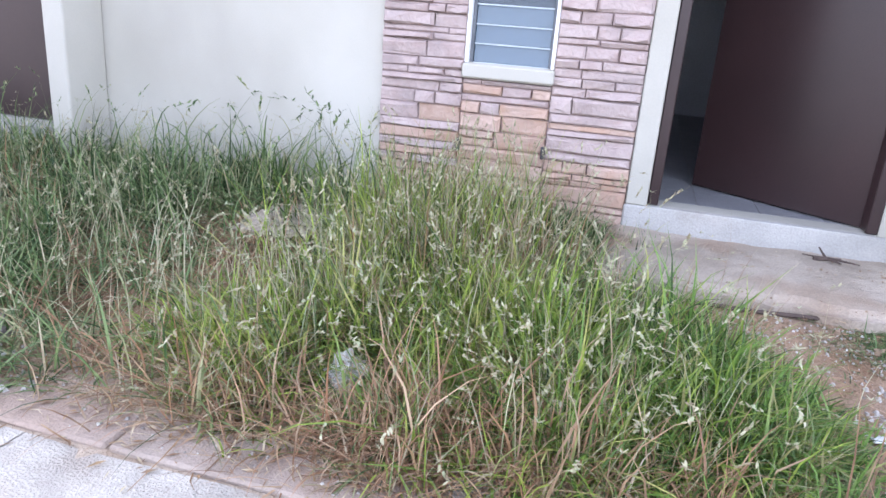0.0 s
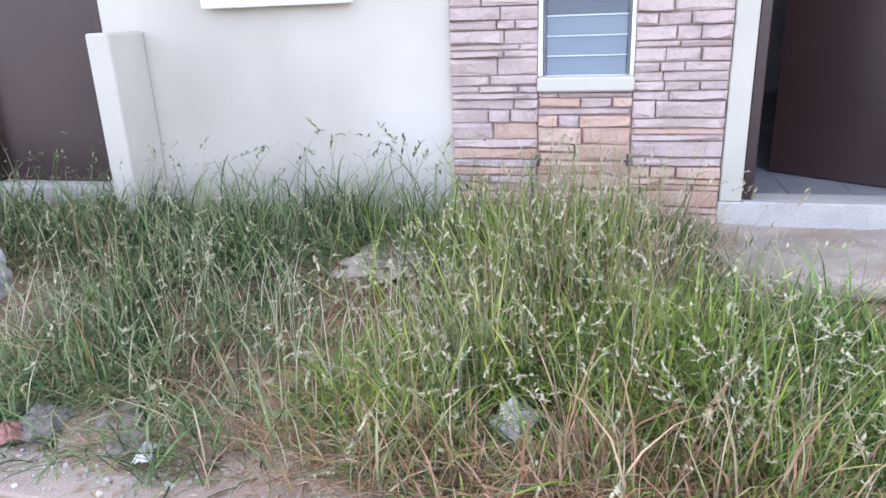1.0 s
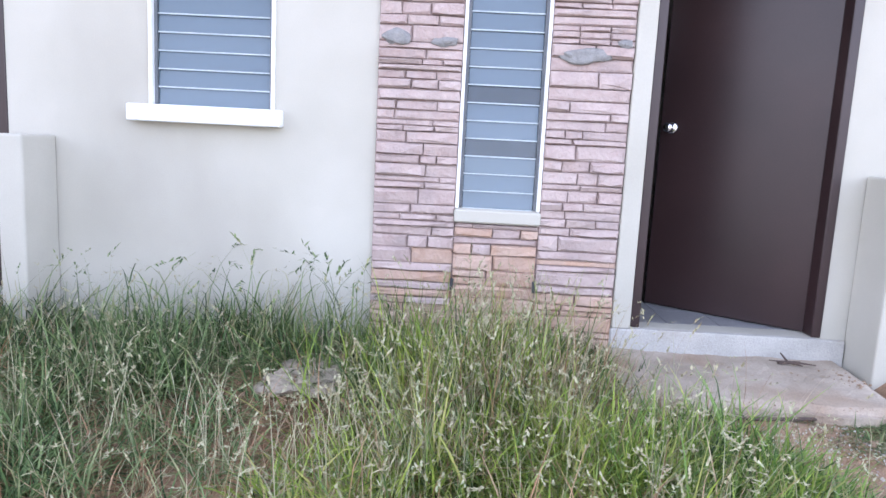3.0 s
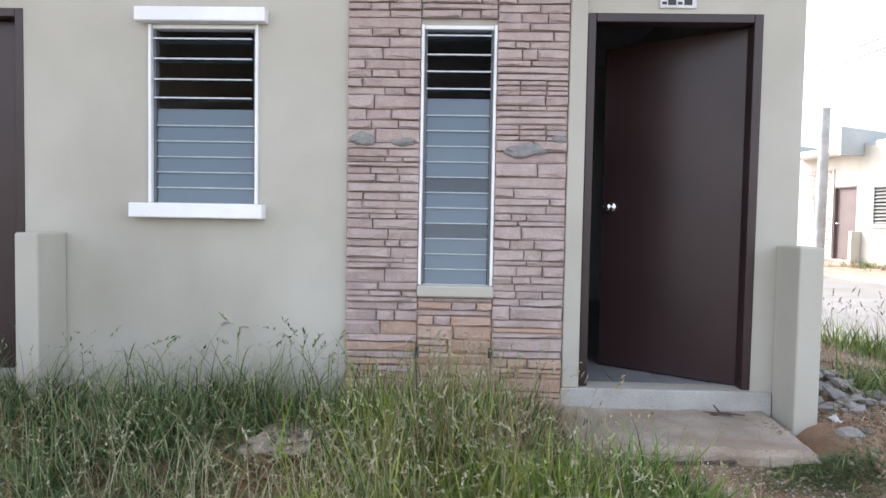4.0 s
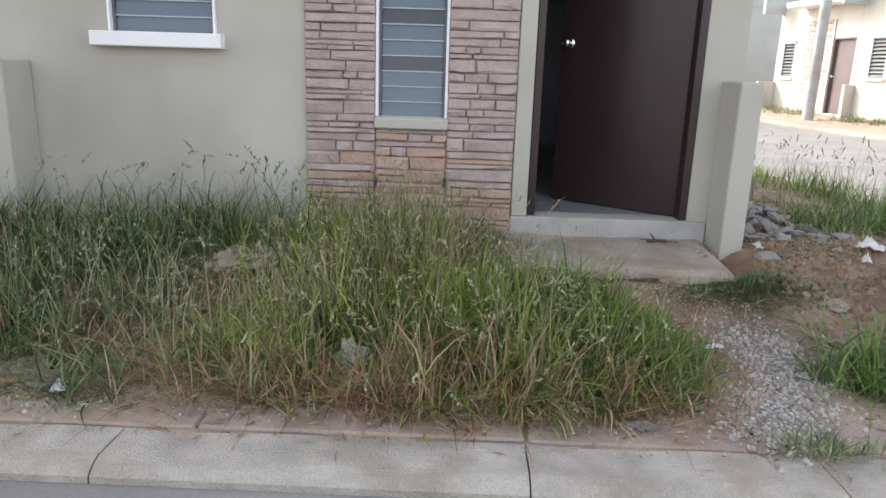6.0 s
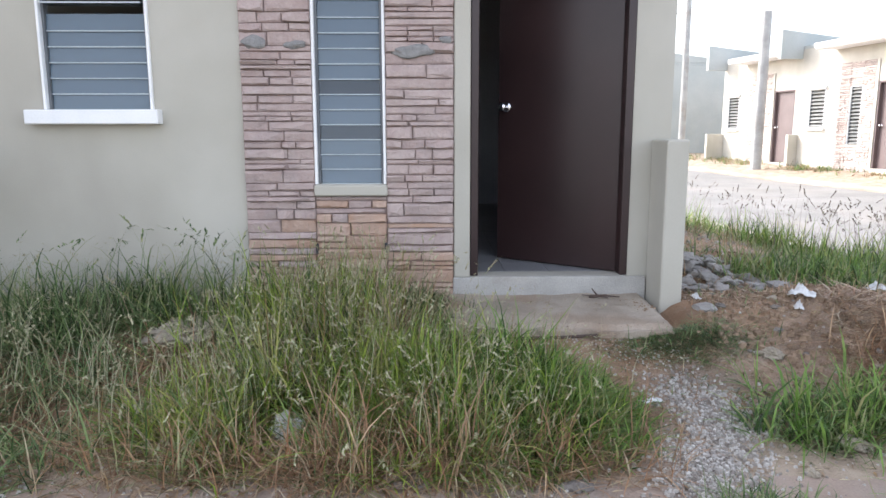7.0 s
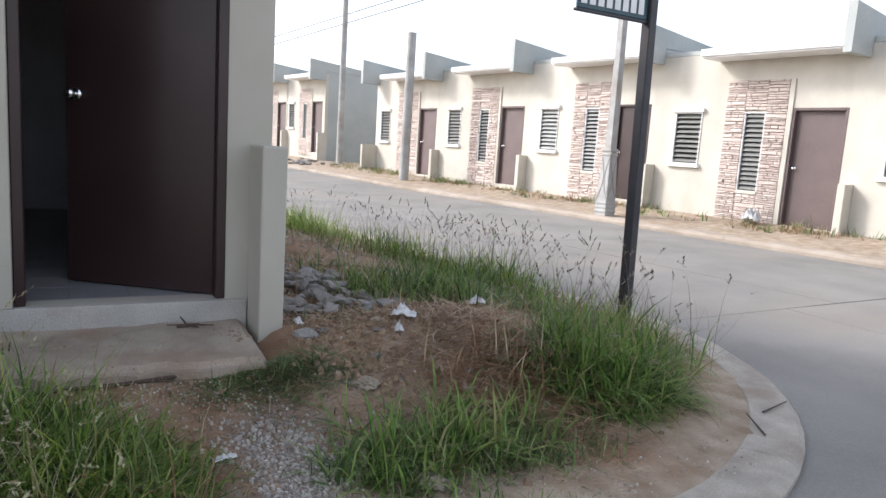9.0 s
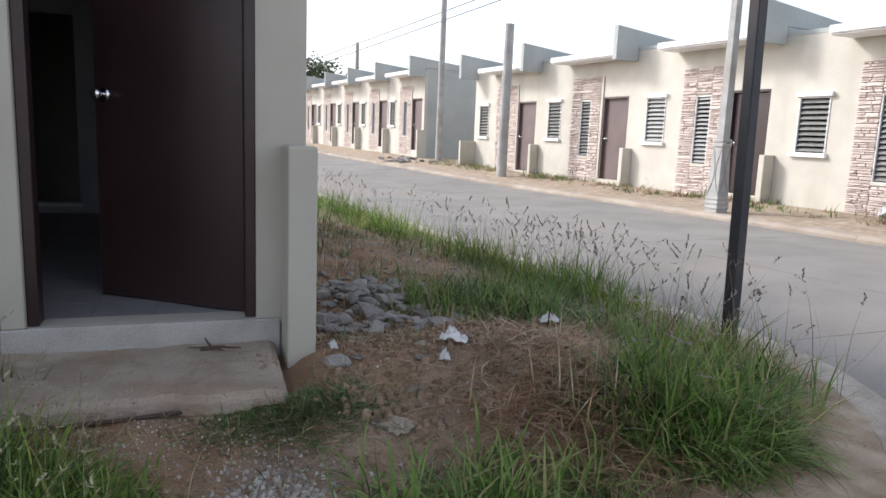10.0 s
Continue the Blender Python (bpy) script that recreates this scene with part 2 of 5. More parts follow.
# pale sandy earth takes over where the attribute "sand" says so, with a ragged edge
_nt = SOIL.node_tree
_bs = _nt.nodes["Principled BSDF"]
_old = _bs.inputs["Base Color"].links[0].from_socket
_geo = _nt.nodes.new("ShaderNodeNewGeometry")
_at = _nt.nodes.new("ShaderNodeAttribute")
_at.attribute_name = "sand"
_nz = _nt.nodes.new("ShaderNodeTexNoise")
_nz.inputs["Scale"].default_value, _nz.inputs["Detail"].default_value = 7.0, 8.0
_nt.links.new(_geo.outputs["Position"], _nz.inputs["Vector"])
_cr = _nt.nodes.new("ShaderNodeValToRGB")
_cr.color_ramp.elements[0].position, _cr.color_ramp.elements[1].position = 0.3, 0.72
_cr.color_ramp.elements[0].color, _cr.color_ramp.elements[1].color = (0.275, 0.21, 0.148, 1), (0.455, 0.375, 0.285, 1)
_nt.links.new(_nz.outputs["Fac"], _cr.inputs[0])
_ma = _nt.nodes.new("ShaderNodeMath")
_ma.operation = "MULTIPLY_ADD"
_ma.inputs[1].default_value, _ma.inputs[2].default_value = 0.9, -0.45
_nt.links.new(_nz.outputs["Fac"], _ma.inputs[0])
_ad = _nt.nodes.new("ShaderNodeMath")
_ad.use_clamp = True
_nt.links.new(_at.outputs["Fac"], _ad.inputs[0])
_nt.links.new(_ma.outputs[0], _ad.inputs[1])
_mx = _nt.nodes.new("ShaderNodeMix")
_mx.data_type = "RGBA"
_nt.links.new(_ad.outputs[0], _mx.inputs[0])
_nt.links.new(_old, _mx.inputs[6])
_nt.links.new(_cr.outputs[0], _mx.inputs[7])
_nt.links.new(_mx.outputs[2], _bs.inputs["Base Color"])
CLOD = mat("soil_clod", (0.13, 0.085, 0.054), (0.33, 0.238, 0.16), 0.95, 8, 70, 0.5, random=0.6, island=True)

# ---- helpers for building ----


def mesh_of(name, verts, faces, material):
    me = bpy.data.meshes.new(name)
    me.from_pydata(verts, [], faces)
    me.materials.append(material)
    me.update()
    return me


def fin(bm, name, material, smooth=False):
    me = bpy.data.meshes.new(name)
    bmesh.ops.recalc_face_normals(bm, faces=bm.faces)
    bm.to_mesh(me)
    bm.free()
    me.materials.append(material)
    if smooth:
        for p in me.polygons:
            p.use_smooth = True
    return me


def part(name, bm, material, parent, label="", smooth=False):
    ob = new(name, fin(bm, name, material, smooth) if isinstance(bm, bmesh.types.BMesh) else bm)
    ob.parent = parent
    if label:
        ob["label"] = label
    return ob


def box(bm, x0, x1, y0, y1, z0, z1, bev=0.0, seg=1):
    m = Matrix.Translation(((x0 + x1) / 2, (y0 + y1) / 2, (z0 + z1) / 2)) @ Matrix.Diagonal((x1 - x0, y1 - y0, z1 - z0, 1))
    r = bmesh.ops.create_cube(bm, size=1, matrix=m)
    if bev:
        es = {e for v in r["verts"] for e in v.link_edges}
        bmesh.ops.bevel(bm, geom=list(es), offset=bev, segments=seg, affect="EDGES", profile=0.5)
    return bm


def boxm(x0, x1, y0, y1, z0, z1, bev=0.0, seg=1):
    return box(bmesh.new(), x0, x1, y0, y1, z0, z1, bev, seg)


def tube(bm, p, q, r0, r1, n=8):
    p, q = Vector(p), Vector(q)
    t = (q - p).to_track_quat("Z", "Y").to_matrix().to_4x4()
    m = Matrix.Translation((p + q) / 2) @ t
    bmesh.ops.create_cone(bm, cap_ends=True, segments=n, radius1=r0, radius2=r1, depth=(q - p).length, matrix=m)
    return bm


def wall_bm(x0, x1, z0, z1, y0, y1, holes):
    """A wall between two y planes with rectangular openings that go through it."""
    bm = bmesh.new()
    xs = sorted({x0, x1, *[v for h in holes for v in h[:2]]})
    zs = sorted({z0, z1, *[v for h in holes for v in h[2:]]})
    solid = {}
    for i in range(len(xs) - 1):
        for k in range(len(zs) - 1):
            cx, cz = (xs[i] + xs[i + 1]) / 2, (zs[k] + zs[k + 1]) / 2
            solid[i, k] = not any(h[0] < cx < h[1] and h[2] < cz < h[3] for h in holes)
    def quad(*ps):
        bm.faces.new([bm.verts.new(p) for p in ps])
    for (i, k), s in solid.items():
        if not s:
            continue
        a, b, c, d = xs[i], xs[i + 1], zs[k], zs[k + 1]
        quad((a, y0, c), (b, y0, c), (b, y0, d), (a, y0, d))
        quad((a, y1, c), (a, y1, d), (b, y1, d), (b, y1, c))
        if not solid.get((i - 1, k), False):
            quad((a, y0, c), (a, y0, d), (a, y1, d), (a, y1, c))
        if not solid.get((i + 1, k), False):
            quad((b, y0, c), (b, y1, c), (b, y1, d), (b, y0, d))
        if not solid.get((i, k - 1), False):
            quad((a, y0, c), (a, y1, c), (b, y1, c), (b, y0, c))
        if not solid.get((i, k + 1), False):
            quad((a, y0, d), (b, y0, d), (b, y1, d), (a, y1, d))
    bmesh.ops.remove_doubles(bm, verts=bm.verts, dist=1e-5)
    return bm


def empty(name, m, label, category, group="", kind=""):
    ob = new(name)
    ob.empty_display_size = 0.2
    ob.matrix_world = m
    return tagged(ob, label, category, group, kind)


# ---- the ground ----
ST = Vector((-0.1252, 0.9921))           # the side street's direction
ARC_C, ARC_R = Vector((1.85, 0.35)), 2.68   # the corner of the kerb, outer edge


def road_z(x, y):
    return -0.45 + 0.02 * np.clip(np.asarray(x, float) - 4.5, 0, 4.5) + 0.012 * np.clip(np.asarray(y, float) - 14, 0, 30)


def kerb_in(x, y):
    """Metres inside the kerb's outer edge, over the corner plot; negative on the road."""
    x, y = np.asarray(x, float), np.asarray(y, float)
    d_front = y - (ARC_C.y - ARC_R)
    d_side = (ARC_C.x + ARC_R + ST.x / ST.y * (y - ARC_C.y)) - x
    d_arc = ARC_R - np.hypot(x - ARC_C.x, y - ARC_C.y)
    return np.where((x > ARC_C.x) & (y < ARC_C.y), d_arc, np.minimum(d_front, d_side))


FAR0 = Vector((11.958, 3.752))           # far row: right foot of one house's door


def far_in(x, y):
    """Metres behind the far street kerb."""
    return ((np.asarray(x, float) - FAR0.x) * ST.y - (np.asarray(y, float) - FAR0.y) * ST.x) + 2.35


def smooth(a, b, v):
    t = np.clip((v - a) / (b - a), 0, 1)
    return t * t * (3 - 2 * t)


def bump2(x, y, s, seed):
    return np.sin(x * 2.1 * s + seed) * np.cos(y * 1.7 * s - seed * 1.3) + 0.5 * np.sin(x * 4.3 * s + y * 3.1 * s + seed * 2)


def ground_z(x, y):
    x, y = np.asarray(x, float), np.asarray(y, float)
    rz = road_z(x, y)
    k = kerb_in(x, y)
    yard = -0.40 + 0.03 * smooth(0.28, 0.62, k) + 0.23 * smooth(0.6, 2.1, k) + 0.012 * np.clip(y - 14, 0, 30)
    yard = yard + 0.07 * np.exp(-(((x - 1.9) / 0.5) ** 2 + ((y + 0.4) / 0.45) ** 2))
    yard = yard + 0.10 * np.exp(-(((x - 2.3) / 0.7) ** 2 + ((y + 0.7) / 0.5) ** 2))
    yard = yard - 0.02 * np.exp(-(((x - 0.9) / 0.5) ** 2 + ((y + 1.0) / 0.4) ** 2)) + 0.05 * np.exp(-(((x - 1.3) / 0.25) ** 2 + ((y + 0.55) / 0.35) ** 2))
    yard = yard - 0.07 * smooth(-0.28, -0.14, x) * smooth(1.2, 1.06, x) * smooth(-0.70, -0.61, y)
    yard = yard + smooth(0.28, 0.6, k) * (0.012 * bump2(x, y, 2.2, 1.0) + 0.006 * bump2(x, y, 7.0, 4.0))
    z = np.where(k > 0.2, yard, rz - 0.05)
    f = far_in(x, y)
    verge = rz + 0.10 + 0.09 * smooth(0.2, 2.4, f) + 0.01 * bump2(x, y, 2.0, 2.0)
    z = np.where(f > 0.12, verge, z)
    back = y < -8.2
    return np.where(back & (f <= 0.12), rz + 0.05, z)


def axis(*spans):
    out = []
    for a, b, n in spans:
        out += list(np.linspace(a, b, n, endpoint=False))
    return np.array(out + [spans[-1][1]])


gx = axis((-400, -40, 8), (-40, -5, 24), (-5, 5, 230), (5, 14, 60), (14, 60, 20), (60, 400, 8))
gy = axis((-400, -40, 8), (-40, -2.4, 20), (-2.4, 3, 150), (3, 20, 80), (20, 60, 24), (60, 500, 8))
X, Y = np.meshgrid(gx, gy)
Z = ground_z(X, Y)
nx, ny = len(gx), len(gy)
verts = np.stack([X.ravel(), Y.ravel(), Z.ravel()], 1)
idx = np.arange(nx * ny).reshape(ny, nx)
faces = np.stack([idx[:-1, :-1].ravel(), idx[:-1, 1:].ravel(), idx[1:, 1:].ravel(), idx[1:, :-1].ravel()], 1)
ground = new("ground", mesh_of("ground", verts.tolist(), faces.tolist(), SOIL))
for p in ground.data.polygons:
    p.use_smooth = True
share = np.clip(1 - smooth(0.30, 0.85, kerb_in(verts[:, 0], verts[:, 1]) + 0.16 * bump2(verts[:, 0], verts[:, 1], 1.6, 3.0)), 0, 1)
share = np.where(verts[:, 0] > 5.2, 1.0, share * (1 - 0.5 * smooth(-1.4, -1.9, verts[:, 0])))
share = np.clip(share + 0.75 * np.exp(-((verts[:, 0] - 0.92) / 0.24) ** 2 - ((verts[:, 1] + 1.72) / 0.34) ** 2), 0, 1)
att = ground.data.attributes.new("sand", "FLOAT", "POINT")
att.data.foreach_set("value", share.astype(np.float32))
tagged(ground, "red-brown bare soil with pale dust and small stones", "ground", kind="structure")

# ---- road, kerbs, apron ----
road = empty("road", Matrix(), "pale grey concrete road slabs with open joints", "road", kind="structure")


def side_x(y, off):
    return ARC_C.x + ARC_R + ST.x / ST.y * (y - ARC_C.y) + off


def far_x(y):
    return FAR0.x + ST.x / ST.y * (y - FAR0.y) - 2.35 / ST.y


def slab(poly, name="concrete_slab", z_off=0.0, thick=0.12, mt=ROAD, parent=None):
    n = len(poly)
    top = [(x, y, float(road_z(x, y)) + z_off) for x, y in poly]
    bot = [(x, y, z - thick) for x, y, z in top]
    fs = [list(range(n)), list(range(2 * n - 1, n - 1, -1))] + [[i, i + n, (i + 1) % n + n, (i + 1) % n] for i in range(n)]
    ob = new(name, mesh_of(name, top + bot, fs, mt))
    ob.parent = parent
    return ob


Y0 = ARC_C.y - ARC_R
J = 0.006
xs_front = [-34, -27.5, -21, -15.5, -11, -6.4, -1.9, 2.6, 6.2]
for a, b in zip(xs_front[:-1], xs_front[1:]):
    slab([(a + J, -5.2 + J), (b - J, -5.2 + J), (b - J, Y0), (a + J, Y0)], parent=road)
    slab([(a + J, -8.2), (b - J, -8.2), (b - J, -5.2 - J), (a + J, -5.2 - J)], parent=road)
slab([(6.2 + J, -8.2), (far_x(-8.2), -8.2), (far_x(Y0), Y0), (6.2 + J, Y0)], parent=road)
arc = [(ARC_C.x + ARC_R * math.sin(a), ARC_C.y - ARC_R * math.cos(a)) for a in np.linspace(0, math.pi / 2, 17)]
slab([(arc[8][0], Y0), (6.2, Y0), (6.2, ARC_C.y - J), *reversed(arc[8:])], parent=road)
slab([arc[0], (arc[8][0], Y0), *reversed(arc[1:9])], parent=road)
slab([(6.2 + J * 2, Y0 + J), (far_x(Y0), Y0 + J), (far_x(ARC_C.y), ARC_C.y - J), (6.2 + J * 2, ARC_C.y - J)], parent=road)
ys_side = [ARC_C.y, 4.6, 9.1, 13.6, 18.1, 22.6, 27.1, 31.6, 36.1, 40.6, 45, 60]
for a, b in zip(ys_side[:-1], ys_side[1:]):
    mid = 2.45
    slab([(side_x(a, 0), a + J), (side_x(a, mid) - J, a + J), (side_x(b, mid) - J, b - J), (side_x(b, 0), b - J)], parent=road)
    slab([(side_x(a, mid) + J, a + J), (far_x(a), a + J), (far_x(b), b - J), (side_x(b, mid) + J, b - J)], parent=road)


def kerb_run(name, pts, width, rise, label, mt=KERB, step=1.15, inner_drop=0.0):
    """A low rounded kerb swept along a line, in pieces with joints; the outer (road) edge follows pts, the width lies to its left."""
    top = empty(name, Matrix(), label, "kerb", kind="structure")
    pts = [Vector(p) for p in pts]
    dense = []
    for a, b in zip(pts[:-1], pts[1:]):
        n = max(1, int((b - a).length / 0.2))
        dense += [a.lerp(b, i / n) for i in range(n)]
    dense.append(pts[-1])
    prof = [(0.0, -0.12), (0.0, rise * 0.45), (0.03, rise * 0.85), (0.07, rise), (width - 0.015, rise), (width, rise - 0.015), (width, -0.12)]
    i, rnd = 0, random.Random(4)
    per = int(step / 0.2)
    while i < len(dense) - 1:
        j = min(len(dense) - 1, i + per + rnd.choice((0, 0, 1, 2)))
        vs, fs = [], []
        for k in range(i, j + 1):
            t = (dense[min(k + 1, len(dense) - 1)] - dense[max(k - 1, 0)]).normalized()
            nrm = Vector((-t.y, t.x))
            shrink = t * (J if k == i else -J if k == j else 0)
            for u, h in prof:
                p = dense[k] + nrm * u + shrink * 0.5
                wob = 0.006 * math.sin(k * 1.7 + u * 40) if 0 < u < width else 0
                vs.append((p.x, p.y, float(road_z(p.x, p.y)) + h + wob))
        m = len(prof)
        for k in range(j - i):
            for q in range(m - 1):
                fs.append([k * m + q, (k + 1) * m + q, (k + 1) * m + q + 1, k * m + q + 1])
        fs += [list(range(m)), list(range((j - i) * m + m - 1, (j - i) * m - 1, -1))]
        ob = new("kerb_piece", mesh_of("kerb_piece", vs, fs, mt))
        ob.parent = top
        i = j
    return top


near_line = [(-34, Y0), (-8, Y0), *arc, (side_x(4, 0), 4), (side_x(20, 0), 20), (side_x(45, 0), 45)]
kerb_run("kerb", near_line, 0.27, 0.055, "low worn concrete kerb curving round the street corner")
kerb_run("far_kerb", [(far_x(50), 50), (far_x(10), 10), (far_x(-8), -8)], 0.45, 0.10, "low sandy concrete kerb along the opposite houses", FAR_KERB, 2.2)

apron = empty("pavement", Matrix(), "dusty reddish concrete edging slabs behind the kerb", "pavement", kind="structure")
rnd = random.Random(9)
ax = -6.0
while ax < 1.0:
    w = rnd.uniform(0.85, 1.3)
    bm = boxm(ax + 0.006, ax + w - 0.006, Y0 + 0.274, Y0 + 0.73 + rnd.uniform(-0.03, 0.03), -0.5, -0.385 + rnd.uniform(-0.004, 0.004), 0.008)
    part("edging_slab", bm, APRON, apron)
    ax += w

# ---- houses ----
WIN = (-2.52, -1.88, 1.022, 2.05)     # left window opening
NAR = (-0.94, -0.509, 0.575, 2.06)      # narrow window opening
DR = (0.0, 0.985, 0.0, 2.138)            # door opening
UNIT_L, UNIT_R, WALL_TOP = -3.03, 1.22, 3.1
PAN = (-1.36, -0.10, -0.16, 2.66)     # stone cladding


def stone_variants(n, seed):
    """Unit stones (1 wide, 1 deep, 1 high) with chipped, sloping faces."""
    out, r = [], random.Random(seed)
    for i in range(n):
        vs = []
        j = lambda s: r.uniform(-s, s)
        for sx, sz in ((-1, -1), (1, -1), (1, 1), (-1, 1)):
            vs.append((0.5 * sx, 0.0, 0.5 * sz))
        for sx, sz in ((-1, -1), (1, -1), (1, 1), (-1, 1)):
            vs.append((0.49 * sx + j(0.014), -0.68 + j(0.2), 0.46 * sz + j(0.055)))
        for sx, sz in ((-1, -1), (0, -1), (1, -1), (1, 1), (0, 1), (-1, 1)):
            vs.append((0.44 * sx + j(0.04), -1.0 + j(0.3), 0.32 * sz + j(0.12)))
        fs = [(0, 1, 5, 4), (1, 2, 6, 5), (2, 3, 7, 6), (3, 0, 4, 7),
              (4, 5, 10, 9, 8), (5, 6, 11, 10), (6, 7, 13, 12, 11), (7, 4, 8, 13), (8, 9, 12, 13), (9, 10, 11, 12)]
        out.append((vs, fs))
    return out


def stone_layout(rnd):
    """Courses of ledge stones in three strips, leaving the narrow window free: (x0, x1, z0, z1)."""
    out = []
    for a, b in ((PAN[0], NAR[0]), (NAR[0], NAR[1]), (NAR[1], PAN[1])):
        z = PAN[2]
        mid = a == NAR[0]
        while z < PAN[3] - 0.02:
            h = rnd.choice((0.028, 0.034, 0.042, 0.048, 0.056, 0.064, 0.08))
            if mid and z < NAR[2] - 0.075 < z + h + 0.02:
                h = NAR[2] - 0.075 - z
            if mid and NAR[2] - 0.08 < z < NAR[3] + 0.02:
                z = NAR[3] + 0.035
            h = min(h, PAN[3] - z)
            n = rnd.choice((1, 2, 2, 3, 3)) if h < 0.07 else rnd.choice((1, 2, 2))
            cuts = sorted(rnd.uniform(0.2, 0.8) for _ in range(n - 1))
            if n == 3 and cuts[1] - cuts[0] < 0.2:
                cuts = [0.33, 0.7]
            xs = [a, *[a + (b - a) * c for c in cuts], b]
            for u, v in zip(xs[:-1], xs[1:]):
                if h > 0.07 and v - u > 0.12 and rnd.random() < 0.25:
                    out += [(u, v, z, z + h * 0.5), (u, v, z + h * 0.5, z + h)]
                else:
                    out.append((u, v, z, z + h))
            z += h
    return out


def louvre(parent, x0, x1, z, h, depth, angle, material, edge=True):
    """One glass slat with a polished lower edge, whose lit gleam is painted as a pale strip."""
    bm = boxm(x0, x1, -0.003, 0.003, -h / 2, h / 2, 0.002)
    ob = part("louvre_slat", bm, material, parent)
    ob.matrix_local = pose(0, depth, z, angle, 0, 0)
    ob.visible_shadow = not edge
    if edge:
        part("slat_edge", boxm(x0, x1, -0.005, 0.0035, -h / 2 - 0.0065, -h / 2 - 0.0005), EDGE, ob, "ground glass edge, its lit gleam painted pale")
    return ob


def window_unit(parent, o, name, plan, sill, lintel, glass, far):
    """Louvre window: frame, dark channels, sill, slats. plan: list of (slat height, tilt)."""
    w = new(name)
    w.parent = parent
    x0, x1, z0, z1 = o
    fm = bmesh.new()
    t = 0.021 if far else 0.017
    box(fm, x0, x0 + t, -0.022, 0.07, z0, z1, 0.003)
    box(fm, x1 - t, x1, -0.022, 0.07, z0, z1, 0.003)
    box(fm, x0 + t + 0.001, x1 - t - 0.001, -0.004, 0.07, z1 - 0.022, z1, 0.003)
    part("window_frame", fm, WHITE, w, "thin white window frame")
    cm = bmesh.new()
    box(cm, x0 + t + 0.001, x0 + t + 0.015, 0.012, 0.06, z0 + 0.002, z1 - 0.024)
    part("louvre_channel", cm, ALU, w)
    cm = boxm(x1 - t - 0.015, x1 - t - 0.001, 0.012, 0.06, z0 + 0.002, z1 - 0.024)
    part("louvre_channel", cm, ALU, w)
    if sill:
        part("window_sill", boxm(*sill, 0.006), WHITE, w, "thick white painted sill")
    if lintel:
        part("window_lintel", boxm(*lintel, 0.006), WHITE, w, "white painted lintel moulding")
    z = z0 + 0.006
    for h, tilt, g in plan:
        louvre(w, x0 + t + 0.016, x1 - t - 0.016, z + h / 2, h * (1.06 if tilt > -30 else 1.0), 0.032, tilt, g, not far)
        z += h
    return w


def ring(bm, c, half, z0, z1, bev):
    box(bm, c[0] - half, c[0] + half, c[1] - half, c[1] + half, z0, z1, bev, 2)


